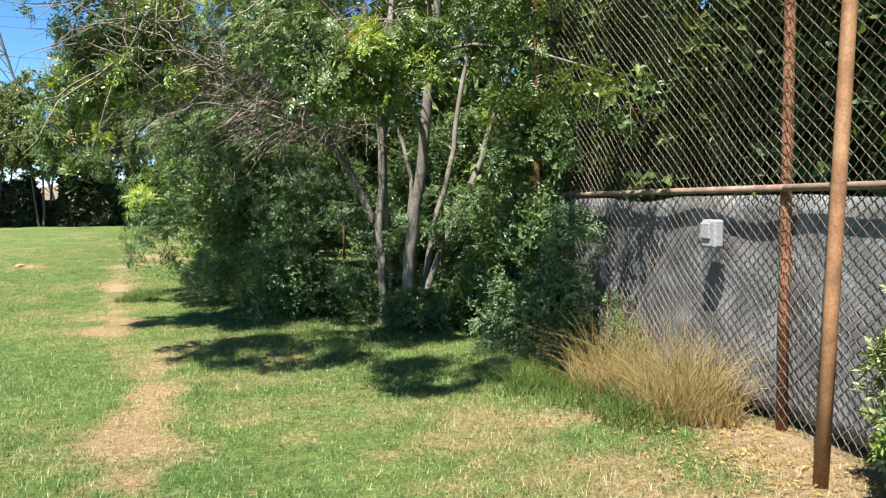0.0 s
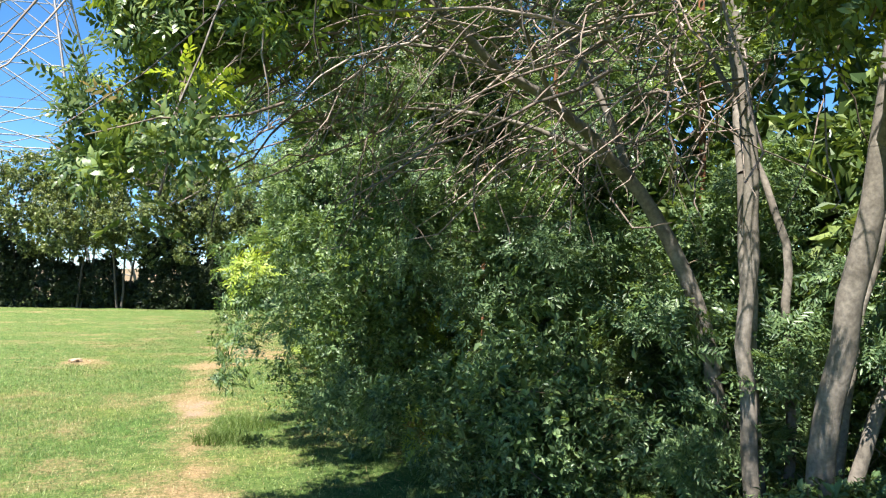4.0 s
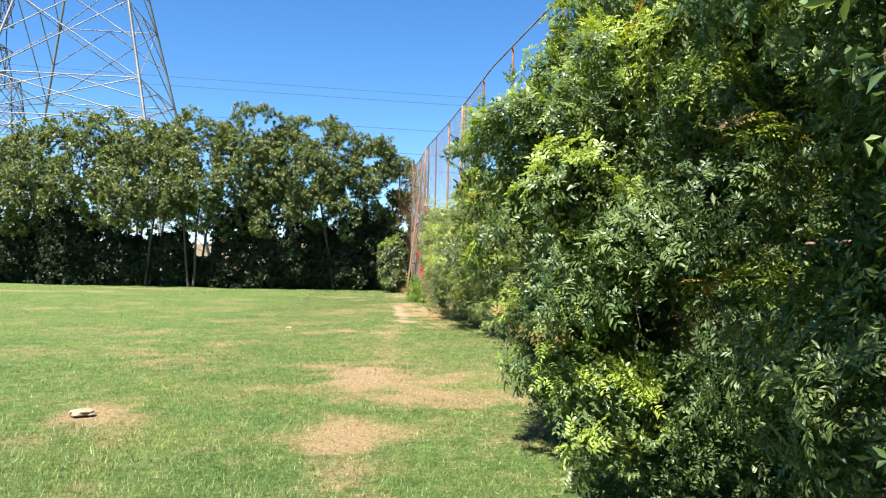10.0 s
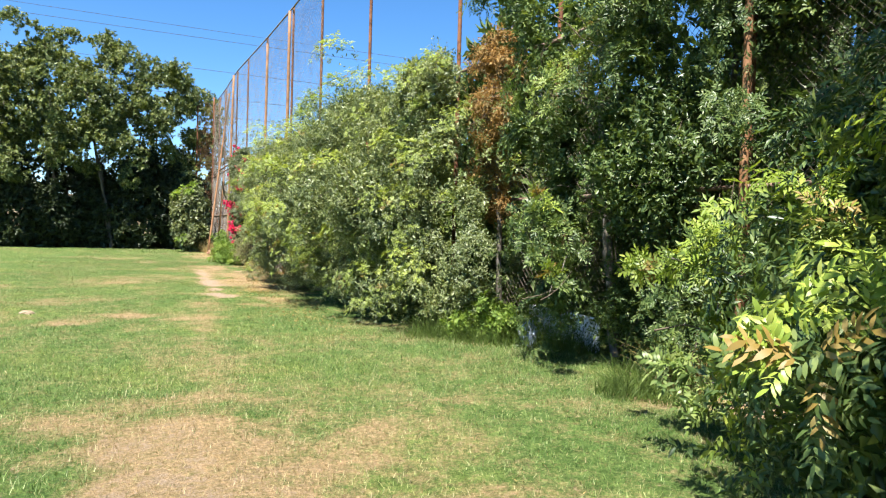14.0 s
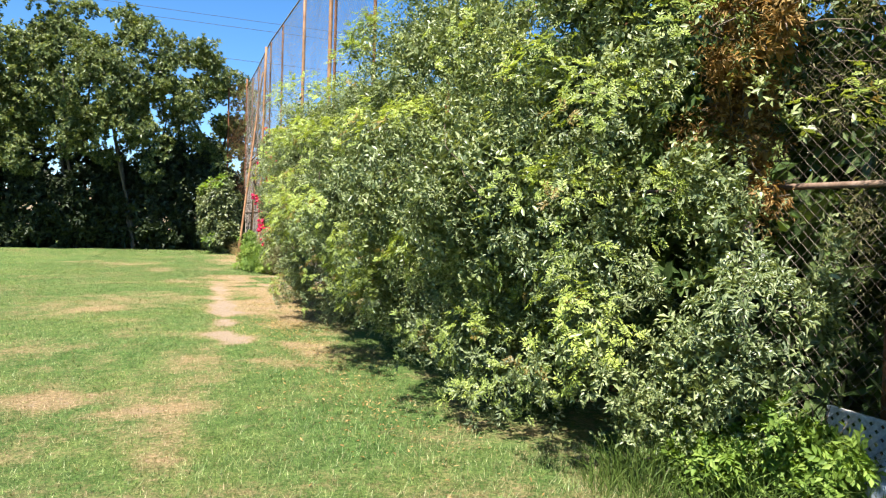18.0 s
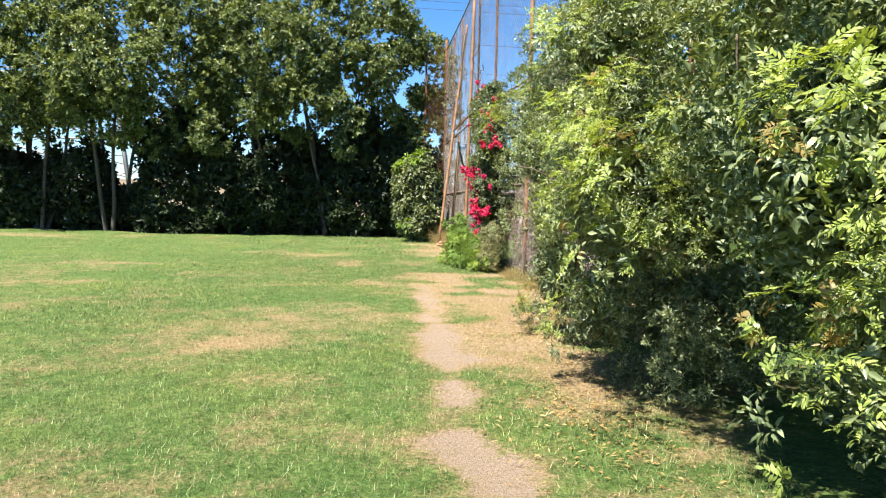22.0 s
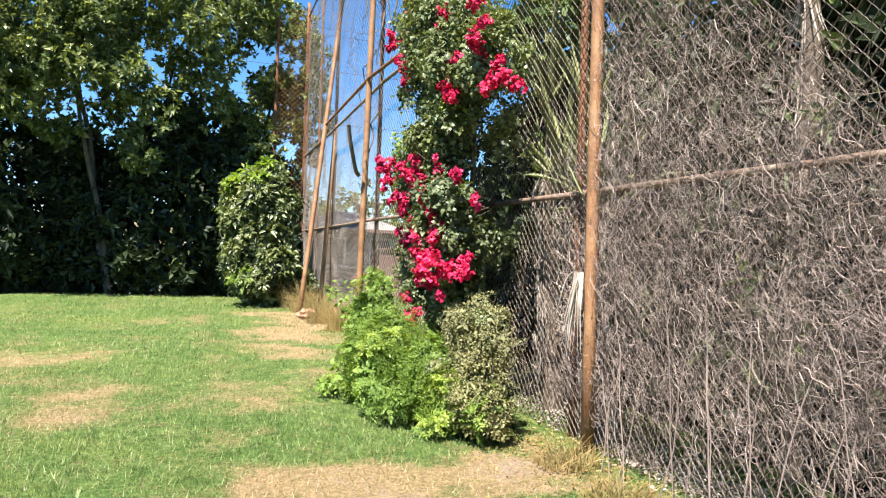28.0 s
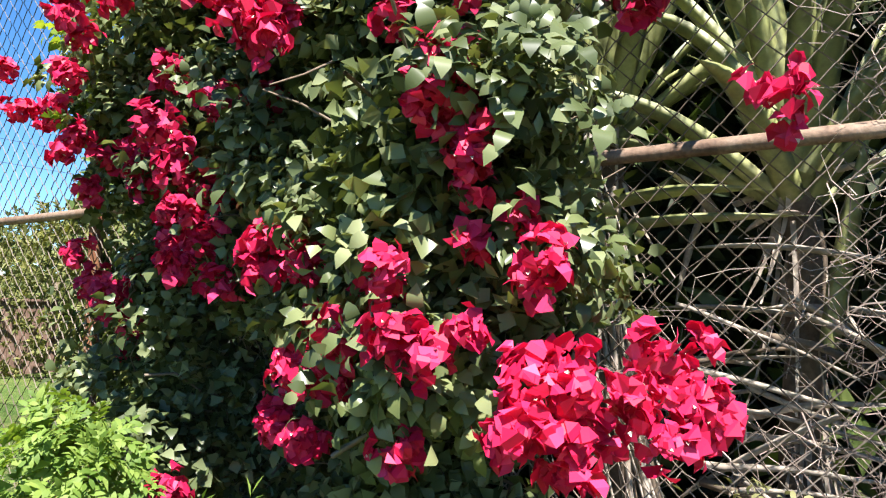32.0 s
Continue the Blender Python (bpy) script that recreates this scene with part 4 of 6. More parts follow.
olive = build_bush("olive_bush", "broad rounded bush with yellow-green leaf tips", "bush", (2.9, 33.5, 0),
           [(2.97, 31.8, 1.85, 1.25, 1.5, 1.2), (2.92, 33.8, 2.1, 1.45, 1.6, 1.45), (2.82, 35.6, 1.9, 1.3, 1.5, 1.25), (3.22, 33.4, 3.2, 1.4, 1.8, 1.0), (3.12, 35.8, 2.9, 1.3, 1.5, 1.0), (3.85, 30.4, 1.5, 0.95, 0.8, 1.35), (4.1, 29.95, 1.3, 0.5, 0.45, 0.95), (3.95, 30.2, 2.25, 0.5, 0.45, 0.5), (3.5, 31.2, 2.2, 0.6, 0.7, 0.8), (3.5, 31.2, 3.5, 0.85, 0.9, 0.8), (3.45, 30.9, 2.5, 0.75, 0.8, 0.9), (3.8, 32.0, 2.9, 0.9, 1.2, 1.1), (3.62, 30.1, 0.75, 0.75, 0.65, 0.75), (3.42, 30.6, 1.2, 0.8, 0.7, 0.9), (3.3, 32.0, 0.6, 0.9, 1.0, 0.65), (3.4, 33.4, 0.6, 1.0, 1.2, 0.65), (3.3, 35.0, 0.6, 1.0, 1.3, 0.65)], 9600, 151,
           mats=(M_OLIVE, M_SHOOT, M_TIP), young=1.8, gap=-0.3, per=28, leaf=0.038, wide=0.0135, puff=36, clump=(0.26, 0.5), lump=0.34, reach=(0.055, 0.09), near=1.9, edge=1.42, fill=3.4, deep=(0.07, 0.032), inner=(0.72, 1.02), core=(0.05, 0.075), shell=(0.48, 0.74), fronds=0.075)
part("foliage", crown_mesh("foliage", [(3.25, 30.85, 1.75, 0.5, 0.5, 0.8), (3.4, 31.0, 2.75, 0.5, 0.5, 0.6)], 620, 153, mats=(M_OLIVE, M_SHOOT, M_TIP), young=1.6, gap=-9, per=28, leaf=0.038, wide=0.0135, puff=24, clump=(0.2, 0.34), reach=(0.055, 0.09), fill=2.0, deep=(0.07, 0.032), core=(0.05, 0.075), fronds=0.075), olive)
build_bush("dry_conifer", "half dead bush with rust-brown foliage in the fence", "bush", (4.4, 30.7, 0), [(4.15, 30.38, 3.2, 0.34, 0.4, 0.55), (4.35, 30.75, 2.3, 0.3, 0.3, 0.9), (4.2, 30.5, 3.95, 0.34, 0.4, 0.5)], 620, 171,
           [((4.42, 30.75, 0), (4.25, 30.5, 3.9), 0.05, 0.02)], 160, mats=(M_RUSTLEAF, M_OLIVE), young=0.35, per=18, leaf=0.06, wide=0.009, puff=12, clump=(0.12, 0.3), fill=1.0)
build_bush("airy_shrub", "thin grey-olive shrub growing up behind the fence wire", "shrub", (5.2, 30.0, 0), [(5.2, 30.1, 3.0, 0.4, 0.7, 1.0), (5.3, 29.7, 1.8, 0.4, 0.8, 1.2), (5.2, 29.2, 3.6, 0.5, 0.8, 0.8)], 1300, 173,
           [((5.2, 30.0, -0.05), (5.2, 30.1, 3.6), 0.03, 0.01)], 200, mats=(M_GREYSHRUB, M_OLIVE), young=0.2, per=12, leaf=0.05, wide=0.009, puff=8, clump=(0.12, 0.26), fill=0)
build_bush("olive_bush", "broad grey-green bush with small glossy leaves", "bush", (2.9, 39.0, 0),
           [(2.65, 38.0, 1.8, 1.15, 1.5, 1.25), (3.1, 38.0, 0.6, 0.9, 1.2, 0.65), (2.5, 38.2, 0.6, 0.5, 0.7, 0.5), (2.65, 39.3, 2.2, 0.9, 0.9, 0.9), (2.75, 38.5, 2.8, 1.1, 1.5, 1.0), (3.05, 39.6, 1.6, 0.9, 1.0, 1.5), (3.2, 40.3, 2.9, 0.8, 1.1, 0.9), (3.15, 41.3, 2.1, 0.6, 0.6, 0.6), (2.5, 40.3, 0.7, 0.45, 0.5, 0.5), (2.5, 40.9, 2.3, 0.62, 0.7, 0.85)], 7600, 161,
           mats=(M_GREYOLIVE, M_SHOOT, M_TIP), young=1.4, gap=-0.5, per=30, leaf=0.032, wide=0.0105, puff=34, clump=(0.2, 0.4), lump=0.34, reach=(0.05, 0.08), near=1.9, edge=1.45, fill=3.4, deep=(0.07, 0.032), inner=(0.72, 1.02), core=(0.034, 0.05), shell=(0.48, 0.74), fronds=0.075)

# ---- growth behind the fence ----
def build_stuff_shrub(name, label, blobs, count, seed, material, leaf=0.16, wide=0.06, size=0.2, per=7):
    p, n = blob_points(blobs, count, seed, scale=1.3, gap=-1.0)
    v, f = sprigs(p, unit(n + np.random.default_rng(seed).normal(size=n.shape) * 0.6), size, per, leaf, wide, four=False, seed=seed)
    return put(name, np_mesh(name, v, f, [material]), label=label, category="shrub", kind="stuff")


build_stuff_shrub("garden_trees", "dense dark trees in the gardens behind the fence",
                  [(7.4 + rng.uniform(-0.6, 0.8), y, z, 1.7, 1.9, 1.9) for y in np.arange(8.5, 33, 2.2) for z in (1.6, 4.4)] + [(7.6, y, 6.2, 1.6, 2.2, 1.5) for y in np.arange(9, 25, 3.0)] + [(6.3, y, 1.4, 0.7, 1.2, 1.5) for y in np.arange(19, 32, 1.6)], 20000, 350, M_LEAF, 0.26, 0.125)
build_stuff_shrub("garden_trees", "overhanging dark tree behind the fence corner", [(6.6, 6.0, 4.4, 1.6, 2.0, 1.5), (6.2, 8.6, 3.6, 1.0, 1.4, 1.5), (7.5, 2.5, 4.6, 1.6, 2.0, 1.2), (7.5, 7.5, 2.2, 1.0, 1.2, 1.2), (6.6, 9.0, 2.3, 0.8, 1.2, 1.4), (6.6, 11.2, 2.3, 0.8, 1.5, 1.5), (6.4, 12.8, 2.2, 0.8, 1.2, 1.5)], 7000, 352, M_LEAF)
# the row at z 4.3 is a canopy added to shade the shrubs below
build_stuff_shrub("garden_shrubs", "dark shrubs close behind the vine-covered fence", [(5.7, y, z, 0.9, 1.2, 1.1) for y in np.arange(33.5, 52, 1.7) for z in (0.8, 2.3, 3.2)] + [(6.6, y, z, 0.9, 1.2, 1.3) for y in np.arange(45, 53, 1.6) for z in (0.8, 2.4)] + [(5.5, y, 4.3, 1.1, 1.0, 0.7) for y in np.arange(48.6, 52.5, 1.3)], 15000, 354, M_LEAF, 0.22, 0.1)
build_stuff_shrub("garden_hedge", "grey-green hedge behind the brown garden wall", [(8.6, y, 1.6, 0.9, 1.2, 1.7 + rng.uniform(-0.2, 0.2)) for y in np.arange(54, 74, 1.5)] + [(x, 74, 1.5, 1.2, 1.0, 1.6) for x in np.arange(9.5, 22, 1.6)], 6000, 356, M_HEDGE, 0.16, 0.065)

build_stuff_shrub("garden_hedge", "tall dense hedge across the gardens behind the fence", [(9.8, y, z, 0.9, 1.8, 1.3) for y in np.arange(4, 62, 2.6) for z in (1.0, 3.0)], 12000, 360, M_LEAF, 0.36, 0.2)

# ---- trees across the field ----
def build_far_tree(x, y, h, w, seed, label="tall dense evergreen tree with grey stems", count=4000, fine=6):
    r = np.random.default_rng(seed)
    t = thing("field_tree", label, "tree", (x, y, 0), group="trees across the field")
    for i in range(int(r.integers(3, 5))):
        a = r.uniform(0, 6.28)
        top = (x + np.cos(a) * w * 0.5, y + np.sin(a) * w * 0.4, h * r.uniform(0.6, 0.8))
        n = limb_nodes((x + np.cos(a) * 0.35, y + np.sin(a) * 0.35, -0.05), top, 0.2, 9, r)
        part("stem", tube_mesh("stem", n[None], np.linspace(0.1, 0.03, 9)[None], M_SHADEBARK, 7), t)
    low = r.uniform(0.5, 0.84, 12)
    blobs = [(x + r.uniform(-0.55, 0.55) * w, y + (r.uniform(-0.3, 0.3) - 1.1 * (0.84 - k)) * w, h * k, w * r.uniform(0.3, 0.5), w * r.uniform(0.3, 0.5), h * r.uniform(0.08, 0.14)) for k in low]
    blobs += [(x + r.uniform(-0.5, 0.5) * w, y - r.uniform(0.2, 0.5) * w, h * r.uniform(0.4, 0.48), w * 0.36, w * 0.3, h * 0.09) for i in range(2)]
    blobs += [(x + r.uniform(-0.2, 0.2) * w, y, h * 0.84, w * 0.5, w * 0.5, h * 0.15), (x, y - 0.2, h * 0.68, w * 0.55, w * 0.55, h * 0.16)]
    c, n = blob_points(blobs, count // 14, seed, lump=0.22, scale=1.6, gap=-0.7, inner=(0.72, 1.06))
    keep = (n[:, 1] < 0.5) | (r.uniform(0, 1, len(c)) < 0.3)
    c, n = c[keep], n[keep]
    p, way, _ = puffs(c, n, 22, r.uniform(0.42, 0.85, len(c)), r)
    v, f = sprigs(p, way, 0.24, fine, 0.52 / fine ** 0.42, 0.26 / fine ** 0.42, four=False, seed=seed)
    part("crown", np_mesh("crown", v, f, [M_TREE]), t)
    return t


for i, (x, y, h, w) in enumerate(((-23.9, 68.8, 9.6, 3.0), (-21.0, 67.3, 12.0, 3.6), (-18.0, 66.3, 12.4, 3.8), (-14.5, 65.8, 11.6, 3.6), (-11.2, 65.3, 12.2, 3.6), (-7.6, 65.3, 13.0, 3.8), (-4.2, 64.8, 12.4, 3.6),
                                  (-1.5, 64.3, 11.2, 3.4), (1.0, 66.5, 10.4, 3.2), (-16.0, 70.5, 11.5, 3.8), (-6.0, 69.5, 12.2, 3.8))):
    build_far_tree(x, y, h * 0.95, w, 200 + i, count=5000 if -13 < x else 3800, fine=14 if -9 < x else 10 if -13 < x else 7)
# shrubs below the crowns; their leaf colour already holds the shade
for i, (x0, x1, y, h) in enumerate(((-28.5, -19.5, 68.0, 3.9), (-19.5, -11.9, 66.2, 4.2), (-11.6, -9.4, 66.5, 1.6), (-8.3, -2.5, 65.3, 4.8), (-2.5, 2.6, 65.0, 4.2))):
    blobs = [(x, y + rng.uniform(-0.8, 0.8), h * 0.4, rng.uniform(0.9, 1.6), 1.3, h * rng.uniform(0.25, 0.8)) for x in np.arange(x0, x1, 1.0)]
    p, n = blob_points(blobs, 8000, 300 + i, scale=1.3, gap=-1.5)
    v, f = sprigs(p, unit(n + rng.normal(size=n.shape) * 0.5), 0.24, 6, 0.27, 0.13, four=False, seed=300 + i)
    put("understorey_hedge", np_mesh("understorey_hedge", v, f, [M_SHADELEAF]), label="shrubs under the field trees, deep shade put into their leaf colour", category="shrub", kind="stuff")
p, n = blob_points([(x, 94 + rng.uniform(-1, 1), 2.2, 3.0, 2.2, 2.6 + rng.uniform(-0.25, 0.3)) for x in np.arange(-105, -30, 2.4)], 20000, 330, scale=2.0, gap=-1.2)
v, f = sprigs(p, unit(n + rng.normal(size=n.shape) * 0.5), 0.4, 6, 0.5, 0.28, four=False, seed=331)
put("far_hedge", np_mesh("far_hedge", v, f, [M_HEDGE]), label="long clipped yellow-green hedge at the field's edge", category="hedge", kind="stuff")
for i, (x, y, w, h, m) in enumerate(((-45.0, 89.5, 3.8, 4.2, M_TREE), (-37.6, 88.5, 3.4, 4.0, M_FENNEL), (-57.5, 118.0, 3.4, 8.5, M_TREE))):
    t = thing("field_shrub", "rounded leafy shrub beside the long hedge", "shrub", (x, y, 0), group="shrubs by the hedge")
    blobs = [(x + rng.uniform(-0.5, 0.5) * w, y + rng.uniform(-0.3, 0.3) * w, h * k, w * rng.uniform(0.4, 0.6), w * 0.5, h * rng.uniform(0.2, 0.34)) for k in (0.25, 0.35, 0.5, 0.62, 0.7, 0.3)]
    p, n = blob_points(blobs, 1500, 336 + i, scale=1.5, gap=-1.2)
    v, f = sprigs(p, unit(n + rng.normal(size=n.shape) * 0.5), 0.35, 6, 0.45, 0.24, four=False, seed=336 + i)
    part("crown", np_mesh("crown", v, f, [m]), t)
    part("stem", pole_mesh("stem", (x, y, -0.05), (x, y, h * 0.5), 0.14, 0.06, M_SHADEBARK, 7), t)
blobs = [(2.1, 61.0, 1.4, 0.85, 0.85, 1.2), (2.0, 61.0, 2.4, 0.8, 0.8, 0.9), (2.2, 60.7, 0.8, 0.9, 0.8, 0.8)]
build_bush("round_bush", "rounded bright green bush at the end of the fence", "bush", (2.1, 61.0, 0), blobs, 1900, 340, (), 40, leaf=0.16, wide=0.08, young=0.2, mats=(M_BOUG, M_FENNEL), per=12, clump=(0.16, 0.3), puff=8, gap=-9, inner=(0.75, 0.98))

p, n = blob_points([(x, 86 + rng.uniform(-1, 1), 1.8, 2.6, 2.0, 2.6 + rng.uniform(-0.4, 0.8)) for x in np.arange(0, 60, 2.3)], 7000, 334, scale=2.0, gap=-1.2)
v, f = sprigs(p, unit(n + rng.normal(size=n.shape) * 0.5), 0.4, 6, 0.45, 0.26, four=False, seed=335)
put("far_hedge", np_mesh("far_hedge", v, f, [M_TREE]), label="distant green garden trees behind the outbuilding", category="hedge", kind="stuff")
# added backing: leaves coloured near black to stand in for shade
build_stuff_shrub("garden_shrubs", "shrubs added behind the agaves, leaf colour darkened in place of shade", [(5.15, y, z, 0.5, 0.9, 0.8) for y in np.arange(44.5, 52.5, 1.3) for z in (0.6, 1.7, 2.7)], 9000, 358, M_SHADELEAF, 0.2, 0.1)

# ---- pylons ----
def build_pylon(name, label, cx, cy, base, waist, h, arms, levels, material, r=0.13):
    """A four-legged lattice mast: legs, level rings and cross braces."""
    t = thing(name, label, "pylon", (cx, cy, 0))

    def corner(i, z):
        w = base + (waist - base) * min(z / h, 1)
        sx, sy = ((-1, -1), (1, -1), (1, 1), (-1, 1))[i % 4]
        return (cx + sx * w / 2, cy + sy * w / 2, z)

    for i in range(4):
        part("leg", pole_mesh("leg", corner(i, 0), corner(i, h), r * 1.5, r, material, 4), t)
    zs = levels
    for a, b in zip(zs[:-1], zs[1:]):
        for i in range(4):
            line = [(corner(i, a), corner(i + 1, b)), (corner(i + 1, a), corner(i, b)), (corner(i, b), corner(i + 1, b))]
            m = [np.mean([corner(i, b), corner(i + 1, b)], axis=0), np.mean([corner(i, a), corner(i + 1, a)], axis=0)]
            line += [(m[0], tuple(np.add(corner(i, a), corner(i, b)) / 2)), (m[0], tuple(np.add(corner(i + 1, a), corner(i + 1, b)) / 2))]
            v, q = tubes(np.array([[p, s] for p, s in line], float), np.full((len(line), 2), r * 0.5), 4)
            part("brace", np_mesh("brace", v, q, [material]), t)
    return t, corner


def truss(parent, a, b, w, h, bays, material, r=0.05):
    """A boxed lattice girder from a to b."""
    a, b = np.array(a, float), np.array(b, float)
    along = unit(b - a)
    side = unit(np.cross(along, (0, 0, 1))) * w / 2
    up = np.array([0, 0, h / 2])
    lines = []
    at = lambda s, i: a + (b - a) * s + side * (1, -1, -1, 1)[i % 4] + up * (1, 1, -1, -1)[i % 4]
    for i in range(4):
        lines.append((at(0, i), at(1, i)))
        for n in range(bays):
            s, e = n / bays, (n + 1) / bays
            lines += [(at(s, i), at(e, i + 1)), (at(s, i + 1), at(e, i)), (at(s, i), at(s, i + 1))]
    v, q = tubes(np.array(lines), np.full((len(lines), 2), r), 4)
    part("girder", np_mesh("girder", v, q, [material]), parent)


pylon, _ = build_pylon("pylon", "huge grey lattice steel pylon behind the trees", -34.4, 111.3, 27.0, 5.75, 48.8, (), [0, 6.7, 12.9, 18.2, 23.2, 33.0, 41.2, 48.8], M_STEEL, 0.145)
truss(pylon, (-34.4, 111.3, 48.8), (-34.4, 111.3, 66.0), 5.75, 5.75, 5, M_STEEL, 0.12)
mast, _ = build_pylon("pylon_mast", "slender grey lattice steel mast carrying boxed girders", -60.3, 110.8, 10.4, 3.4, 32.9, (), [0, 5.9, 11.8, 17.4, 22.7, 28, 32.9], M_STEEL2, 0.13)
back, _ = build_pylon("pylon_mast", "slender grey lattice steel mast carrying boxed girders", -61.0, 147.2, 10.4, 3.4, 32.9, (), [0, 5.9, 11.8, 17.4, 22.7, 28, 32.9], M_STEEL2, 0.13)
for at in ((-60.3, 110.8), (-61.0, 147.2)):
    truss(mast if at[1] < 130 else back, (*at, 32.9), (*at, 56.0), 3.4, 3.4, 12, M_STEEL2, 0.09)
for z in (35.0, 43.4, 51.8):
    truss(mast, (-60.3, 112.2, z), (-61.0, 145.8, z), 3.4, 4.2, 14, M_STEEL2, 0.09)

# ---- power lines and poles ----
def wire(a, b, sag, k=24):
    s = np.linspace(0, 1, k)[:, None]
    n = np.array(a, float) + (np.array(b, float) - np.array(a, float)) * s
    n[:, 2] -= np.sin(s[:, 0] * np.pi) * sag
    return n


for z, y in ((34, 150), (29, 150), (25, 152), (22, 152), (38, 160)):
    part("power_line", tube_mesh("power_line", wire((-220, y, z + 6), (160, y - 10, z - 5), 2.0)[None], np.full((1, 24), 0.03), M_DARKWOOD, 4), pylon, "thin dark overhead power line")
for x in (-74.7, -72.4):
    u = thing("utility_pole", "dark wooden utility pole with a crossarm", "utility pole", (x, 120.0, 0), group="utility poles")
    part("pole", pole_mesh("pole", (x, 120, 0), (x, 120, 21.0), 0.28, 0.22, M_DARKWOOD, 8), u)
    for z in (20.2, 17.6):
        part("crossarm", pole_mesh("crossarm", (x - 1.6, 119.7, z), (x + 1.6, 119.7, z), 0.14, 0.14, M_DARKWOOD, 6), u)

# ---- bougainvillea ----
BOUG = [(2.95, 48.95, 1.75, 0.34, 0.4, 0.5), (3.0, 49.25, 2.35, 0.36, 0.5, 0.5), (3.2, 49.7, 1.7, 0.42, 0.7, 0.6), (3.2, 50.2, 2.3, 0.42, 0.6, 0.7), (3.2, 49.6, 3.1, 0.45, 0.9, 0.7), (3.25, 50.2, 3.9, 0.4, 0.9, 0.5), (3.25, 49.4, 0.9, 0.3, 0.5, 0.6), (3.15, 50.2, 1.2, 0.3, 0.45, 0.5), (3.1, 48.8, 3.1, 0.4, 0.5, 0.35), (2.95, 49.5, 3.5, 0.4, 0.6, 0.3)]
boug = build_bush("bougainvillea", "bougainvillea with magenta flowers climbing the fence", "climber", (3.2, 49.4, 0), BOUG, 2700, 401,
                  [((3.35, 49.4, -0.05), (3.2, 49.2, 3.4), 0.04, 0.02), ((3.4, 49.6, -0.05), (3.25, 50.1, 4.0), 0.035, 0.015), ((3.2, 50.1, 3.8), (3.2, 51.2, 4.6), 0.012, 0.004), ((3.2, 49.3, 2.2), (2.75, 48.7, 1.6), 0.014, 0.005)],
                  260, mats=(M_BOUG, M_YOUNG), young=0.16, per=17, leaf=0.046, wide=0.034, reach=(0.07, 0.15), lump=0.3, gap=-0.7, near=9, puff=7, clump=(0.08, 0.17), deep=(0.055, 0.045), core=(0.042, 0.056), inner=(0.78, 0.98))
M_FLOWERHEART = grained("cream_flower_heart", [(0.4, (0.462, 0.429, 0.33)), (0.7, (0.561, 0.5412, 0.462))], 30.0, 0.7, 0, 0.1)


def flower_head(at, reach, seed):
    """One head of papery bracts in threes round small pale hearts."""
    r = np.random.default_rng(seed)
    count = int(np.clip(11 * (reach / 0.06) ** 2, 4, 26))
    d = unit(r.normal(size=(count, 3)) + np.array([-0.4, -0.4, 0.0]))
    c = d * reach * r.uniform(0.1, 0.58, (count, 1)) + np.array(at)
    axis = unit(d + r.normal(size=(count, 3)) * 0.5)
    v, f = sprigs(c, axis, 0.012, 3, 0.038, 0.036, spread=0.8, seed=seed)
    head = part("flower_head", np_mesh("flower_head", v, f, [M_BRACT]), boug, "magenta papery flower head")
    few = c[::8] + axis[::8] * 0.02
    for at_heart, way in zip(few, axis[::8]):
        hv, hf = leaves(at_heart[None], way[None], 0.012, 0.01, fold=0.5, four=False, seed=seed)
        part("flower_heart", np_mesh("flower_heart", hv, hf, [M_FLOWERHEART]), head, "tiny cream flower heart")


def flower_cluster(at, reach, seed):
    """Five heads hanging close together."""
    r = np.random.default_rng(seed)
    heads = r.normal(size=(5, 3)) * np.array([0.75, 0.75, 1.1]) * reach
    heads[:, 2] -= reach * 0.3
    for k, off in enumerate(heads):
        flower_head(np.array(at) + off, reach, seed * 5 + k)


SWAGS = [(2.59, 50.01, 2.38, 0.06), (2.85, 50.47, 2.03, 0.065), (2.69, 50.32, 2.22, 0.045), (2.67, 49.48, 2.23, 0.07), (2.75, 49.4, 2.18, 0.05), (2.83, 49.87, 2.03, 0.09), (2.88, 50.1, 1.94, 0.085), (3.01, 50.51, 1.42, 0.09), (2.93, 50.41, 1.56, 0.07), (2.92, 49.9, 1.69, 0.1),
         (2.84, 49.49, 1.68, 0.075), (2.71, 48.91, 1.98, 0.06), (2.72, 48.93, 1.92, 0.05), (2.76, 48.81, 1.72, 0.06), (2.72, 48.66, 1.55, 0.05), (2.75, 48.9, 1.54, 0.06), (2.81, 49.19, 1.48, 0.085)]
HANGING = [(2.78, 49.03, 1.4, 0.08), (2.86, 49.34, 1.33, 0.07), (2.92, 49.55, 1.23, 0.06), (2.67, 48.62, 1.35, 0.055), (2.75, 48.59, 1.26, 0.06), (2.66, 48.58, 1.36, 0.045), (2.81, 48.54, 1.29, 0.035), (2.92, 48.47, 1.34, 0.05), (2.93, 48.46, 1.25, 0.045),
           (2.88, 49.84, 0.85, 0.08), (2.94, 48.31, 1.85, 0.032), (2.9, 50.04, 1.81, 0.08), (2.79, 48.87, 2.19, 0.032), (2.85, 48.55, 2.09, 0.024), (2.86, 48.47, 2.09, 0.02)]
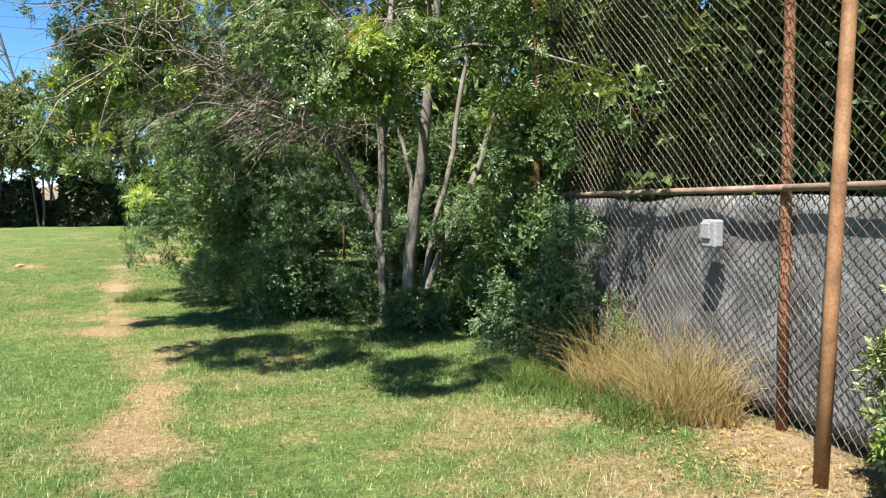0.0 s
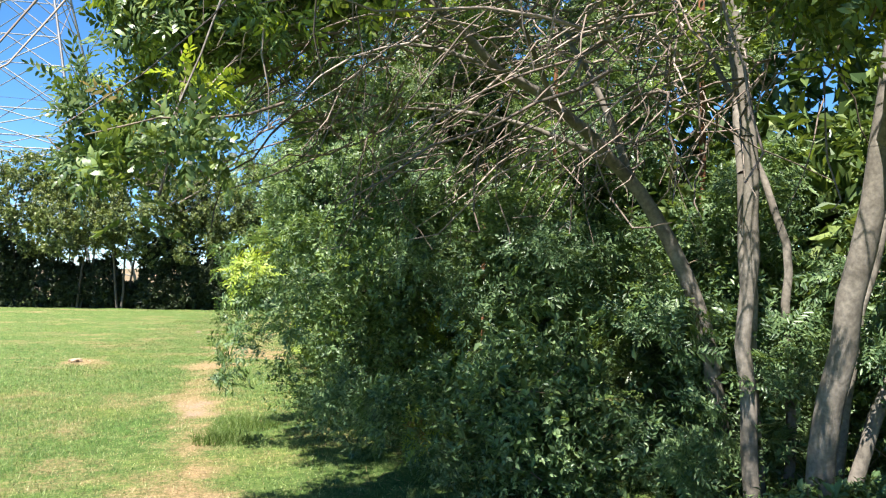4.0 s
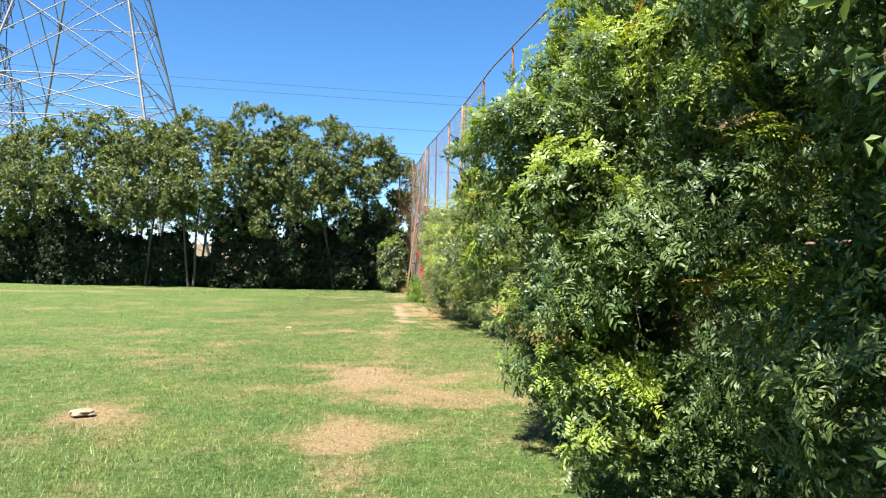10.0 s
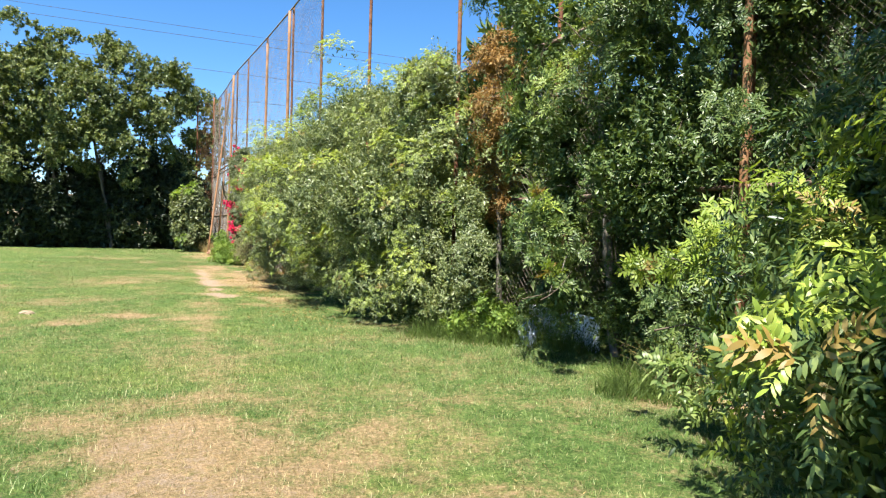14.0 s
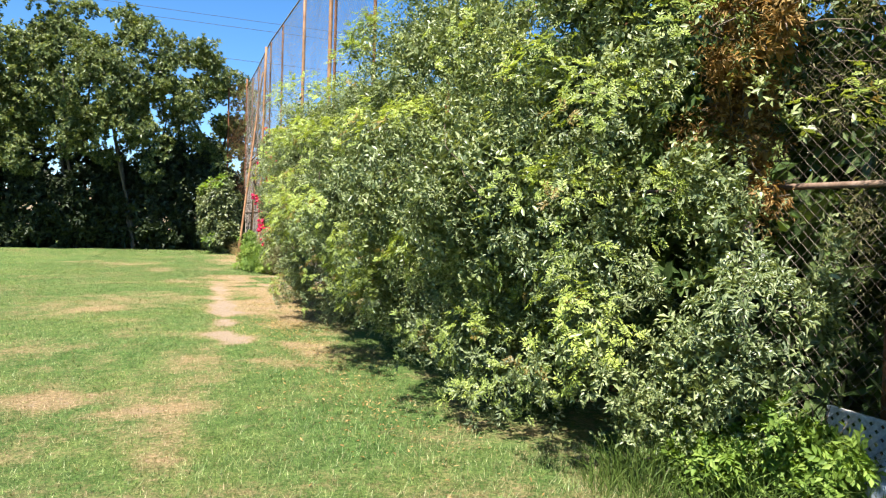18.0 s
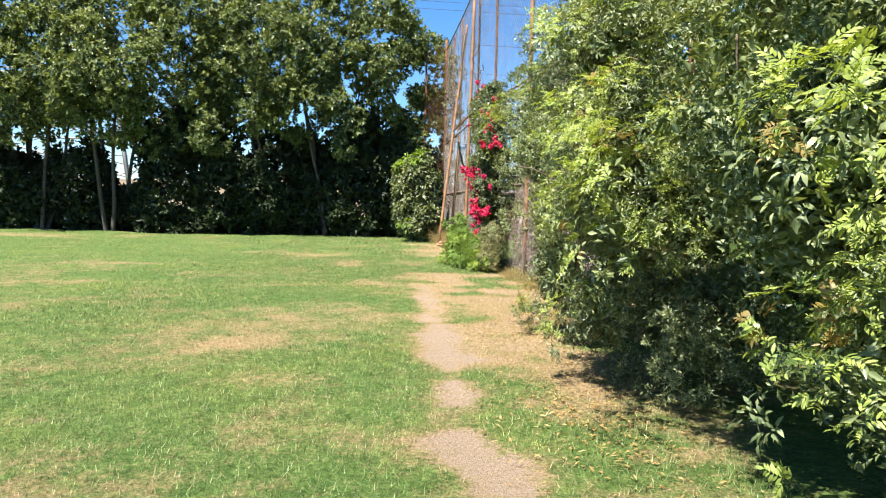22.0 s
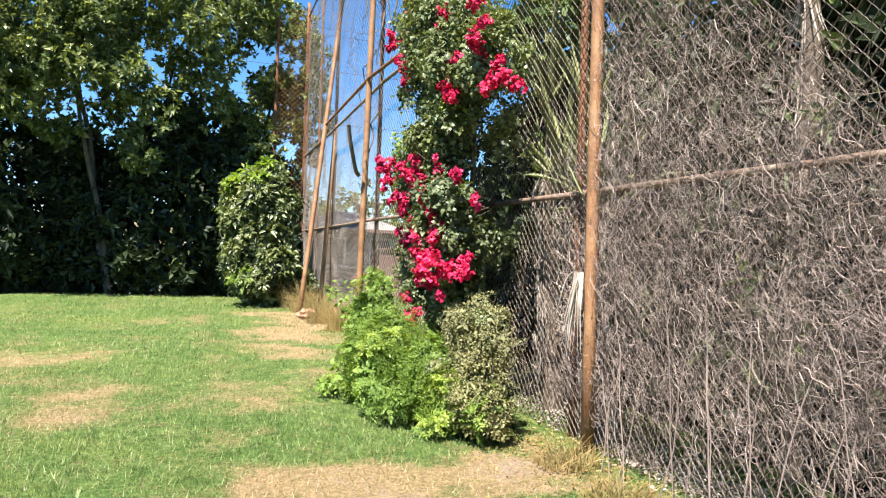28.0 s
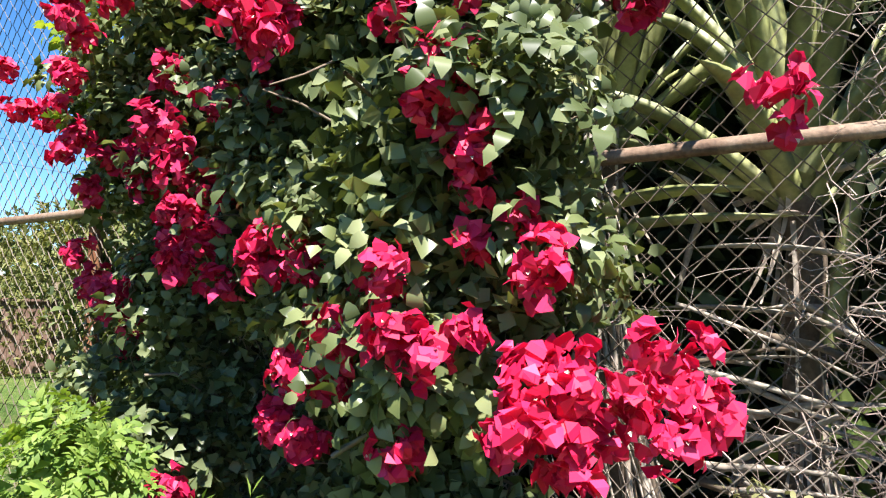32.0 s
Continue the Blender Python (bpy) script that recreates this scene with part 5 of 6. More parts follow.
HIGH = [(3.05, 52.0, 4.2, 0.08), (2.95, 50.38, 3.7, 0.11), (2.9, 49.19, 3.65, 0.1), (2.95, 48.4, 3.23, 0.1), (3.05, 47.95, 2.75, 0.09), (2.9, 49.49, 3.13, 0.1), (2.85, 48.73, 3.07, 0.09), (3.0, 51.0, 3.45, 0.08), (3.0, 50.95, 4.3, 0.09), (2.85, 49.92, 3.46, 0.09), (2.95, 51.2, 2.31, 0.07), (3.2, 51.3, 4.5, 0.07)]
for i, (x, y, z, reach) in enumerate(SWAGS + HANGING + HIGH):
    flower_cluster((x - 0.05, y - 0.06, z), reach * 1.15, 500 + i)


# ---- weeds at the climber's foot ----
def feathery(blobs, count, seed, material, leaf=0.05, wide=0.006, per=12, size=0.12):
    p, n = blob_points(blobs, count, seed, lump=0.3, scale=0.5, gap=-0.8)
    r = np.random.default_rng(seed)
    v, f = sprigs(p, unit(n + r.normal(size=n.shape) * 0.3 + np.array([0, 0, 1.0])), size, per, leaf, wide, four=False, spread=0.6, seed=seed)
    return np_mesh("foliage", v, f, [material])


w = thing("fennel_clump", "bright green feathery weeds below the climber", "weeds", (2.6, 48.9, 0))
part("foliage", crown_mesh("foliage", [(2.5, 49.85, 0.62, 0.33, 0.45, 0.66), (2.45, 49.25, 0.35, 0.4, 0.5, 0.42), (2.62, 48.65, 0.26, 0.4, 0.45, 0.34), (2.78, 48.2, 0.16, 0.33, 0.35, 0.26)], 900, 601, heads=6, leaf=0.03, wide=0.013, mats=(M_FENNEL, M_YOUNG), young=0.3, fill=1.5, puff=12, clump=(0.09, 0.2), reach=(0.06, 0.11), deep=(0.06, 0.03), near=9, gap=-9), w)
tagged(part("plume", feathery([(2.6, 48.6, 0.3, 0.4, 0.5, 0.34), (2.5, 49.3, 0.42, 0.4, 0.5, 0.44)], 900, 602, M_FENNEL, 0.05, 0.005, 10), w, "fine feathery leaf plumes"), kind="stuff")
part("broad_foliage", crown_mesh("broad_foliage", [(2.25, 49.5, 0.25, 0.28, 0.6, 0.3), (2.4, 50.2, 0.6, 0.28, 0.4, 0.5)], 90, 603, per=9, leaf=0.065, wide=0.042, mats=(M_FENNEL, M_YOUNG), fill=0, puff=5, clump=(0.06, 0.14), gap=-9, near=9), w)
w = thing("grey_shrub", "straw-coloured small-leaved shrub beside the climber", "shrub", (3.2, 48.2, 0))
part("foliage", crown_mesh("foliage", [(3.0, 48.15, 0.62, 0.33, 0.38, 0.42), (2.95, 47.95, 0.3, 0.33, 0.35, 0.33), (3.1, 48.5, 0.75, 0.3, 0.35, 0.32), (2.9, 48.3, 0.35, 0.3, 0.35, 0.3)], 900, 605, per=13, leaf=0.027, wide=0.011, mats=(M_GREYSHRUB, M_OLIVE), young=0.25, fill=1.4, puff=13, clump=(0.08, 0.17), reach=(0.03, 0.06), deep=(0.05, 0.025), near=9, gap=-9, lump=0.3, scale=0.5), w)

for owner, spots, tall in ((w, ((3.0, 48.15), (3.1, 48.35), (2.95, 48.0), (3.15, 48.55)), 0.75),):
    for i, (x, y) in enumerate(spots):
        for k in range(3):
            r = np.random.default_rng(640 + i * 7 + k)
            n = limb_nodes((x, y, -0.03), (x + r.uniform(-0.2, 0.2), y + r.uniform(-0.2, 0.2), tall * r.uniform(0.7, 1.1)), 0.03, 7, r)
            part("stem", tube_mesh("stem", n[None], np.linspace(0.011, 0.004, 7)[None], M_TWIG, 6), owner)

# ---- dead vines on the fence ----
def tangle(count, y0, y1, z0, z1, depth, seed, length=0.42, radius=0.0021, k=7, off=0.0, top_edge=True):
    r = np.random.default_rng(seed)
    y, z = r.uniform(y0, y1, count), r.uniform(z0, z1, count)
    x = fence_x(y) + off + r.uniform(-depth, depth, count)
    a = r.uniform(0, 6.283, count)
    z = np.minimum(z, np.interp(y, (42.5, 45.2, 46.1, 47.5), (1.95, 2.0, 3.1, 3.9)) * r.uniform(0.1, 1.0, count) ** 0.5) if top_edge else z
    turn = np.cumsum(r.normal(0, 1.2, (count, k)), 1) + a[:, None]
    step = length * r.uniform(0.5, 1.5, (count, 1)) / k
    yy, zz = y[:, None] + np.cumsum(np.cos(turn) * step, 1), z[:, None] + np.cumsum(np.sin(turn) * step, 1)
    xx = x[:, None] + np.cumsum(r.normal(0, 0.012, (count, k)), 1)
    rad = radius * r.uniform(0.5, 1.7, (count, 1)) * np.linspace(1.2, 0.5, k)[None]
    return tubes(np.stack([xx, yy, np.maximum(zz, 0.01)], -1), rad, 3)


v, q = joined(tangle(19000, 42.6, 47.5, 0.4, 3.7, 0.1, 701, 0.24, 0.001, 6), tangle(1100, 42.6, 47.5, 0.1, 4.1, 0.12, 702, 0.7, 0.0015, 9), tangle(1300, 47.3, 48.15, 0.3, 2.3, 0.05, 703, 0.3, 0.0013, 6, top_edge=False), tangle(160, 48.1, 49.0, 0.2, 1.5, 0.05, 704, 0.4, 0.0013, 6, top_edge=False))
put("dead_vines", np_mesh("dead_vines", v, q, [M_DEADVINE]), label="dry grey-brown vine tangle woven through the fence", category="vines", kind="stuff")
v, q = joined(tangle(1700, 42.8, 47.8, 0.0, 3.4, 0.14, 705, 0.5, 0.0022, 6, off=0.22), tangle(500, 44.6, 47.8, 0.0, 1.6, 0.14, 706, 0.5, 0.003, 6, off=0.22))
put("dead_vines", np_mesh("dead_vines", v, q, [M_TWIG]), label="thick brown dead vine mass behind the fence wire", category="vines", kind="stuff")
stalks = thing("dry_stalks", "pale dry weed stalks leaning on the fence", "weeds", (3.5, 45.4, 0))
for i in range(26):
    r = np.random.default_rng(760 + i)
    y = 43.8 + i * 0.13
    n = limb_nodes((float(fence_x(y)) - 0.18 + r.uniform(-0.12, 0.08), y, -0.02), (float(fence_x(y)) - 0.1 + r.uniform(-0.2, 0.05), y + r.uniform(-0.3, 0.3), r.uniform(0.5, 1.3)), 0.04, 7, r)
    part("stalk", tube_mesh("stalk", n[None], np.linspace(0.005, 0.002, 7)[None], M_DEADVINE, 4), stalks)
# trailing vine strands high on the netting
for i, (y, z, l) in enumerate(((53.2, 6.2, 1.9), (53.6, 5.6, 1.6), (54.2, 5.0, 1.4), (54.6, 6.6, 2.0), (52.6, 5.4, 1.2), (53.9, 3.6, 1.2), (55.4, 6.8, 2.2))):
    r = np.random.default_rng(730 + i)
    n = limb_nodes((3.28, y, z), (3.22, y + r.uniform(-0.4, 0.5), z - l), 0.0, 14, r, 0.5)
    put("vine_strand", tube_mesh("vine_strand", n[None], np.linspace(0.016, 0.005, 14)[None], M_TWIG, 6), label="dry brown vine strand hanging on the netting", category="vine", group="vine strands")
stub = limb_nodes((3.0, 53.9, 2.6), (2.75, 53.5, 3.3), -0.1, 7, np.random.default_rng(9), 0.1)
put("cut_branch", tube_mesh("cut_branch", stub[None], np.linspace(0.035, 0.03, 7)[None], M_TWIG, 8), label="short cut brown branch on a fence pole", category="branch")

# ---- succulents behind the fence ----
M_AGAVE = grained("agave_skin", [(0.3, (0.12, 0.135, 0.045)), (0.5, (0.22, 0.235, 0.085)), (0.7, (0.38, 0.38, 0.18))], 3.0, 0.55, 0, 0.2, 25)
M_DEADLEAF = grained("bleached_leaf", [(0.3, (0.25, 0.2, 0.15)), (0.6, (0.43, 0.37, 0.3)), (0.8, (0.56, 0.5, 0.42))], 6.0, 0.9, 0, 0.3, 40)


def strap_leaf(name, base, tip, width, sag, material, parent, thick=0.35, label=""):
    """A long fleshy leaf: a bowed tapering body with a channelled top and a point."""
    base, tip = np.array(base, float), np.array(tip, float)
    k = 12
    s = np.linspace(0, 1, k)
    line = base + (tip - base) * s[:, None]
    line[:, 2] += np.sin(s * np.pi) * sag
    way = unit(np.gradient(line, axis=0))
    side = unit(np.cross(way, np.array([0.2, 0.1, 1.0])))
    up = np.cross(side, way)
    half = width / 2 * np.clip(np.sin(np.clip(s * 0.8 + 0.28, 0, 1) * np.pi) ** 0.6, 0.04, 1)
    half[-1] = 0.003
    ring = ((-1, 0.25), (-0.55, -0.05), (0, -0.18), (0.55, -0.05), (1, 0.25), (0.5, -0.4), (0, -0.62), (-0.5, -0.4))
    v = np.stack([line + side * (a * half)[:, None] + up * (b * half * thick * 2)[:, None] for a, b in ring], 1).reshape(-1, 3)
    m = len(ring)
    i = np.arange(k - 1)[:, None] * m
    a, b = np.arange(m)[None], (np.arange(m)[None] + 1) % m
    q = np.stack([i + a, i + b, i + m + b, i + m + a], -1).reshape(-1, 4)
    return part(name, np_mesh(name, v, q, [material], smooth=True), parent, label)


def build_agave(x, y, z, seed, count, reach, label):
    r = np.random.default_rng(seed)
    t = thing("agave", label, "agave", (x, y, 0), group="agaves behind the fence")
    part("stem", tube_mesh("stem", limb_nodes((x, y, -0.05), (x, y, z), 0, 8, r, 0.15)[None], np.linspace(0.07, 0.06, 8)[None], M_TWIG, 9), t)
    n = 70
    hz = r.uniform(0.1, z, n)
    ha = r.uniform(0, 6.283, n)
    sk = np.linspace(0, 1, 5)[None]
    hx = x + np.cos(ha)[:, None] * (0.06 + 0.09 * sk ** 2 + r.uniform(0, 0.03, (n, 1)))
    hy = y + np.sin(ha)[:, None] * (0.06 + 0.09 * sk ** 2) + r.uniform(-0.1, 0.1, (n, 1)) * sk
    hzz = np.maximum(hz[:, None] - sk * r.uniform(0.2, 0.7, (n, 1)), 0.01)
    v, q = tubes(np.stack([hx, hy, hzz], -1), r.uniform(0.005, 0.012, (n, 1)) * np.linspace(1, 0.4, 5)[None], 3)
    tagged(part("dry_skirt", np_mesh("dry_skirt", v, q, [M_DEADLEAF]), t, "shaggy dry fibres round the stem"), kind="stuff")
    for i in range(count):
        a = i * 2.4 + r.uniform(-0.2, 0.2)
        e = r.uniform(0.15, 1.35)
        l = reach * r.uniform(0.75, 1.1)
        d = np.array([np.cos(a) * np.cos(e) * 0.75, np.sin(a) * np.cos(e), np.sin(e)])
        strap_leaf("leaf", np.array([x, y, z - 0.15]) + d * 0.05, np.array([x, y, z - 0.05]) + d * l, 0.095, 0.12 * np.cos(e), M_AGAVE, t)
    return t


build_agave(4.1, 49.05, 2.25, 801, 20, 1.15, "tall agave with thick yellow-green leaves behind the fence")
build_agave(4.15, 48.4, 1.95, 805, 19, 1.1, "agave head of stiff striped leaves behind the wire")
build_agave(4.7, 49.6, 2.9, 803, 18, 1.2, "tall agave with thick leaves and a shaggy stem")
build_agave(4.6, 50.4, 3.4, 807, 16, 1.2, "agave head rising above the fence rail")
build_agave(4.6, 46.6, 3.4, 809, 18, 1.2, "spiky agave head above the vine-covered fence")
build_agave(4.7, 45.2, 3.3, 811, 18, 1.15, "spiky agave head above the vine-covered fence")
build_agave(4.7, 43.8, 3.2, 813, 16, 1.1, "spiky agave head above the vine-covered fence")
low = thing("agave", "fallen agave rosette with thick mottled leaves against the wire", "agave", (4.05, 48.6, 0), group="agaves behind the fence")
for base, tip, width, sag in (((4.0, 49.05, 1.84), (3.9, 48.42, 1.84), 0.1, 0.03), ((3.98, 49.1, 1.75), (3.88, 48.3, 1.75), 0.09, 0.02), ((4.0, 48.39, 2.05), (3.92, 48.2, 2.6), 0.085, 0.0), ((4.0, 48.4, 2.05), (3.92, 48.48, 2.85), 0.09, 0.0),
                              ((4.0, 48.45, 2.1), (3.9, 49.0, 2.5), 0.095, 0.14), ((4.0, 48.43, 2.2), (3.88, 48.72, 2.95), 0.11, 0.0), ((3.98, 48.3, 1.35), (3.9, 48.16, 2.05), 0.08, 0.02), ((4.05, 48.4, 2.05), (3.9, 48.95, 2.8), 0.09, 0.05),
                              ((4.0, 49.1, 2.1), (3.86, 49.3, 2.95), 0.09, 0.0), ((4.0, 49.05, 2.05), (3.88, 48.85, 2.7), 0.085, 0.03), ((4.0, 49.1, 2.05), (3.86, 49.5, 2.7), 0.09, 0.06), ((4.0, 48.35, 1.9), (3.9, 48.0, 2.35), 0.08, 0.02)):
    strap_leaf("leaf", base, tip, width, sag, M_AGAVE, low)
strap_leaf("torn_leaf", (3.56, 47.68, 1.92), (3.5, 47.83, 2.18), 0.07, 0.0, M_AGAVE, low, label="torn yellow-green leaf end")
trunk = thing("dead_agave", "leaning dead agave of pale shredded leaf bases", "agave", (3.9, 48.75, 0))
core = limb_nodes((3.92, 48.75, -0.05), (3.95, 49.12, 2.2), 0.0, 9, np.random.default_rng(51), 0.05)
part("core", tube_mesh("core", core[None], np.linspace(0.1, 0.07, 9)[None], M_TWIG, 9), trunk)
for i in range(70):
    r = np.random.default_rng(860 + i)
    z = r.uniform(0.25, 2.15)
    y = 48.75 + 0.165 * z + r.uniform(-0.09, 0.09)
    x = 3.86 + r.uniform(-0.06, 0.02)
    l = r.uniform(0.25, 0.6)
    strap_leaf("fibre_strip", (x, y, z), (x + r.uniform(-0.05, 0.03), y - 0.165 * l + r.uniform(-0.12, 0.12), max(0.02, z - l)), r.uniform(0.012, 0.035), r.uniform(-0.03, 0.05), M_DEADLEAF, trunk)
sticks = thing("dry_stick_pile", "pale dry sticks and leaf stems lying behind the wire", "sticks", (3.95, 48.4, 0))
for i in range(26):
    r = np.random.default_rng(960 + i)
    z, y = r.uniform(0.35, 1.55), r.uniform(48.45, 48.85)
    n = limb_nodes((3.93 + r.uniform(-0.08, 0.1), y, z), (3.93 + r.uniform(-0.08, 0.1), y - r.uniform(0.4, 0.8), z + r.uniform(-0.3, 0.12)), r.uniform(-0.03, 0.05), 7, r)
    part("stick", tube_mesh("stick", n[None], np.linspace(r.uniform(0.008, 0.02), 0.005, 7)[None], M_DEADLEAF if i % 3 else M_TWIG, 6), sticks)
t = thing("dead_agave_leaves", "bleached shredded agave leaves hanging on the fence", "dead leaves", (3.55, 47.6, 1.3))
for i in range(16):
    r = np.random.default_rng(820 + i)
    strap_leaf("leaf_strip", (3.52, 47.62 + r.uniform(-0.06, 0.06), 1.32), (3.48 + r.uniform(-0.06, 0.04), 47.62 + r.uniform(-0.2, 0.16), r.uniform(0.62, 1.05)), r.uniform(0.012, 0.03), r.uniform(-0.05, 0.09), M_DEADLEAF, t)
t = thing("dead_fronds", "dry brown fallen leaves stacked behind the fence", "dead leaves", (4.1, 48.8, 0.0))
for i in range(60):
    r = np.random.default_rng(840 + i)
    y, z = 47.9 + r.uniform(0, 1.3), r.uniform(0.1, 1.85)
    strap_leaf("frond", (3.95 + r.uniform(-0.1, 0.3), y, z), (3.95 + r.uniform(-0.1, 0.3), y + r.uniform(-0.8, 0.8), max(0.05, z + r.uniform(-0.5, 0.15))), 0.05, 0.03, M_DEADLEAF, t)

# ---- house, wall and clutter beyond the fence ----
M_STUCCO = grained("grey_stucco", [(0.3, (0.198, 0.1914, 0.1914)), (0.7, (0.2772, 0.2706, 0.264))], 2.0, 0.9, 0, 0.2, 60)
M_ROOF = grained("pale_roof_shingle", [(0.3, (0.198, 0.1782, 0.1584)), (0.7, (0.3036, 0.2838, 0.2574))], 4.0, 0.9, 0, 0.4, 30)
M_WHITE = grained("white_paint", [(0.3, (0.578, 0.578, 0.5695)), (0.7, (0.697, 0.697, 0.68))], 3.0, 0.6, 0, 0.1, 40)
M_BRICK = grained("red_brick", [(0.3, (0.1584, 0.0594, 0.033)), (0.6, (0.2376, 0.1056, 0.066)), (0.8, (0.297, 0.1584, 0.1122))], 9.0, 0.9, 0, 0.4, 60)
M_BROWNWALL = grained("brown_fence_board", [(0.3, (0.1452, 0.0858, 0.0594)), (0.6, (0.2112, 0.132, 0.099)), (0.8, (0.264, 0.1782, 0.1386))], 3.0, 0.9, 0, 0.3, 30)
M_CLOD = grained("dry_tan_earth", [(0.3, (0.2244, 0.165, 0.099)), (0.7, (0.3432, 0.264, 0.1716))], 9.0, 0.95, 0, 0.5, 60)
M_GLASS = bpy.data.materials.new("dark_window")
M_GLASS.use_nodes = True
M_GLASS.node_tree.nodes["Principled BSDF"].inputs["Base Color"].default_value = (0.03, 0.035, 0.04, 1)
M_GLASS.node_tree.nodes["Principled BSDF"].inputs["Roughness"].default_value = 0.08
M_BLACK = grained("black_plastic", [(0.3, (0.0198, 0.0198, 0.0211)), (0.7, (0.0396, 0.0396, 0.0429))], 5.0, 0.5, 0, 0.1, 40)
M_BAG = grained("white_plastic_bag", [(0.3, (0.2772, 0.3168, 0.3828)), (0.7, (0.4356, 0.4686, 0.5148))], 9.0, 0.35, 0, 0.4, 30)
M_ORANGE = grained("faded_orange_cloth", [(0.3, (0.2772, 0.132, 0.066)), (0.7, (0.4092, 0.2376, 0.1452))], 9.0, 0.9, 0, 0.3, 40)
# wide mottle over the grey paints dappled shade and wrinkles into the cloth
M_CLOTH = grained("grey_screen_cloth", [(0.3, (0.062, 0.062, 0.057)), (0.5, (0.125, 0.126, 0.118)), (0.68, (0.24, 0.24, 0.222))], 3.2, 0.9, 0, 0.4, 120)
M_TEAL = grained("teal_cloth_edge", [(0.3, (0.0198, 0.0792, 0.066)), (0.7, (0.0396, 0.132, 0.1122))], 4.0, 0.9, 0, 0.3, 120)

h = thing("house", "low grey stuccoed outbuilding with a pale shingled hip roof", "house", (5.4, 69.5, 0))
part("wall", box_mesh("wall", (3.0, 5.2, 2.12), M_STUCCO, 0.02, (5.4, 69.6, 1.06)), h)
bm = bmesh.new()
ring = [bm.verts.new(c) for c in ((3.6, 66.5, 2.12), (7.2, 66.5, 2.12), (7.2, 72.7, 2.12), (3.6, 72.7, 2.12))]
top = [bm.verts.new(c) for c in ((5.0, 68.9, 2.85), (6.0, 70.2, 2.85))]
for face in ((ring[0], ring[1], top[0]), (ring[1], ring[2], top[1], top[0]), (ring[2], ring[3], top[1]), (ring[3], ring[0], top[0], top[1]), (ring[3], ring[2], ring[1], ring[0])):
    bm.faces.new(face)
me = bpy.data.meshes.new("roof")
bm.to_mesh(me)
bm.free()
me.materials.append(M_ROOF)
part("roof", me, h)
part("fascia", box_mesh("fascia", (3.62, 0.05, 0.12), M_BROWNWALL, 0.01, (5.4, 66.46, 2.07)), h)
for x in (4.7, 6.3):
    win = part("window", box_mesh("window", (0.8, 0.08, 1.0), M_WHITE, 0.015, (x, 66.96, 1.35)), h, "white-framed window")
    pane = new("pane", box_mesh("pane", (0.66, 0.04, 0.86), M_GLASS, 0.0, (x, 66.91, 1.35)))
    pane.parent = win
    sill = new("sill", box_mesh("sill", (0.9, 0.16, 0.12), M_WHITE, 0.01, (x, 66.88, 0.8)))
    sill.parent = win
    for ob in (pane, sill):
        ob.location = (0, 0, 0)
for row in range(6):
    for k in range(8):
        part("brick", box_mesh("brick", (0.205, 0.1, 0.105), M_BRICK, 0.006, (5.12 + k * 0.215 + (row % 2) * 0.1, 65.3, 0.06 + row * 0.117)), h)

wall = thing("garden_wall", "weathered reddish-brown garden board wall", "wall", (9.0, 63.0, 0))
for i in range(52):
    part("board", box_mesh("board", (0.145, 0.03, 1.5 + 0.03 * math.sin(i * 2.3)), M_BROWNWALL, 0.005, (5.6 + i * 0.15, 63.6 - i * 0.02, 0.75)), wall)
part("cap_rail", box_mesh("cap_rail", (7.9, 0.08, 0.05), M_BROWNWALL, 0.008, (9.4, 63.05, 1.47), math.atan(-0.02 / 0.15)), wall)

b = thing("bucket", "black plastic barrel lying behind the fence", "barrel", (3.95, 56.2, 0))
v, q = tubes(np.array([[(3.95, 56.2, z) for z in (0.0, 0.0, 0.1, 0.27, 0.45, 0.53, 0.56, 0.56, 0.5)]]), np.array([[0.0, 0.2, 0.24, 0.26, 0.25, 0.24, 0.27, 0.24, 0.22]]), 20)
part("shell", np_mesh("shell", v, q, [M_BLACK], smooth=True), b)
v, q = tubes(np.array([[(3.95, 56.2, z) for z in (0.27, 0.285, 0.3)]]), np.array([[0.262, 0.272, 0.262]]), 20)
part("hoop", np_mesh("hoop", v, q, [M_BLACK], smooth=True), b)


def crumpled(name, label, category, at, size, material, seed):
    bm = bmesh.new()
    bmesh.ops.create_icosphere(bm, subdivisions=4, radius=1.0)
    for vert in bm.verts:
        n1 = noise.noise(vert.co * 1.8 + Vector((seed, 0, 0)))
        n2 = noise.noise(vert.co * 5.0 + Vector((0, seed, 0)))
        vert.co *= 1.0 + 0.35 * n1 + 0.16 * abs(n2)
        vert.co = Vector((vert.co.x * size[0], vert.co.y * size[1], max(vert.co.z, -0.75) * size[2] + 0.75 * size[2]))
    me = bpy.data.meshes.new(name)
    bm.to_mesh(me)
    bm.free()
    me.materials.append(material)
    ob = put(name, me, label=label, category=category)
    ob.location = at
    return ob


crumpled("plastic_bag", "crumpled white plastic bag in the grass", "bag", (4.04, 29.16, 0.0), (0.12, 0.13, 0.19), M_BAG, 3)
crumpled("cloth_bundle", "crumpled faded orange cloth by the fence foot", "cloth", (2.75, 57.6, 0.0), (0.2, 0.16, 0.11), M_ORANGE, 8)
crumpled("clod", "small brown clod of dry earth on the lawn", "clod", (-2.05, 33.5, 0.0), (0.09, 0.07, 0.035), M_CLOD, 5)
crumpled("clod", "small brown clod of dry earth on the lawn", "clod", (-3.2, 23.2, 0.0), (0.12, 0.09, 0.035), M_CLOD, 6)

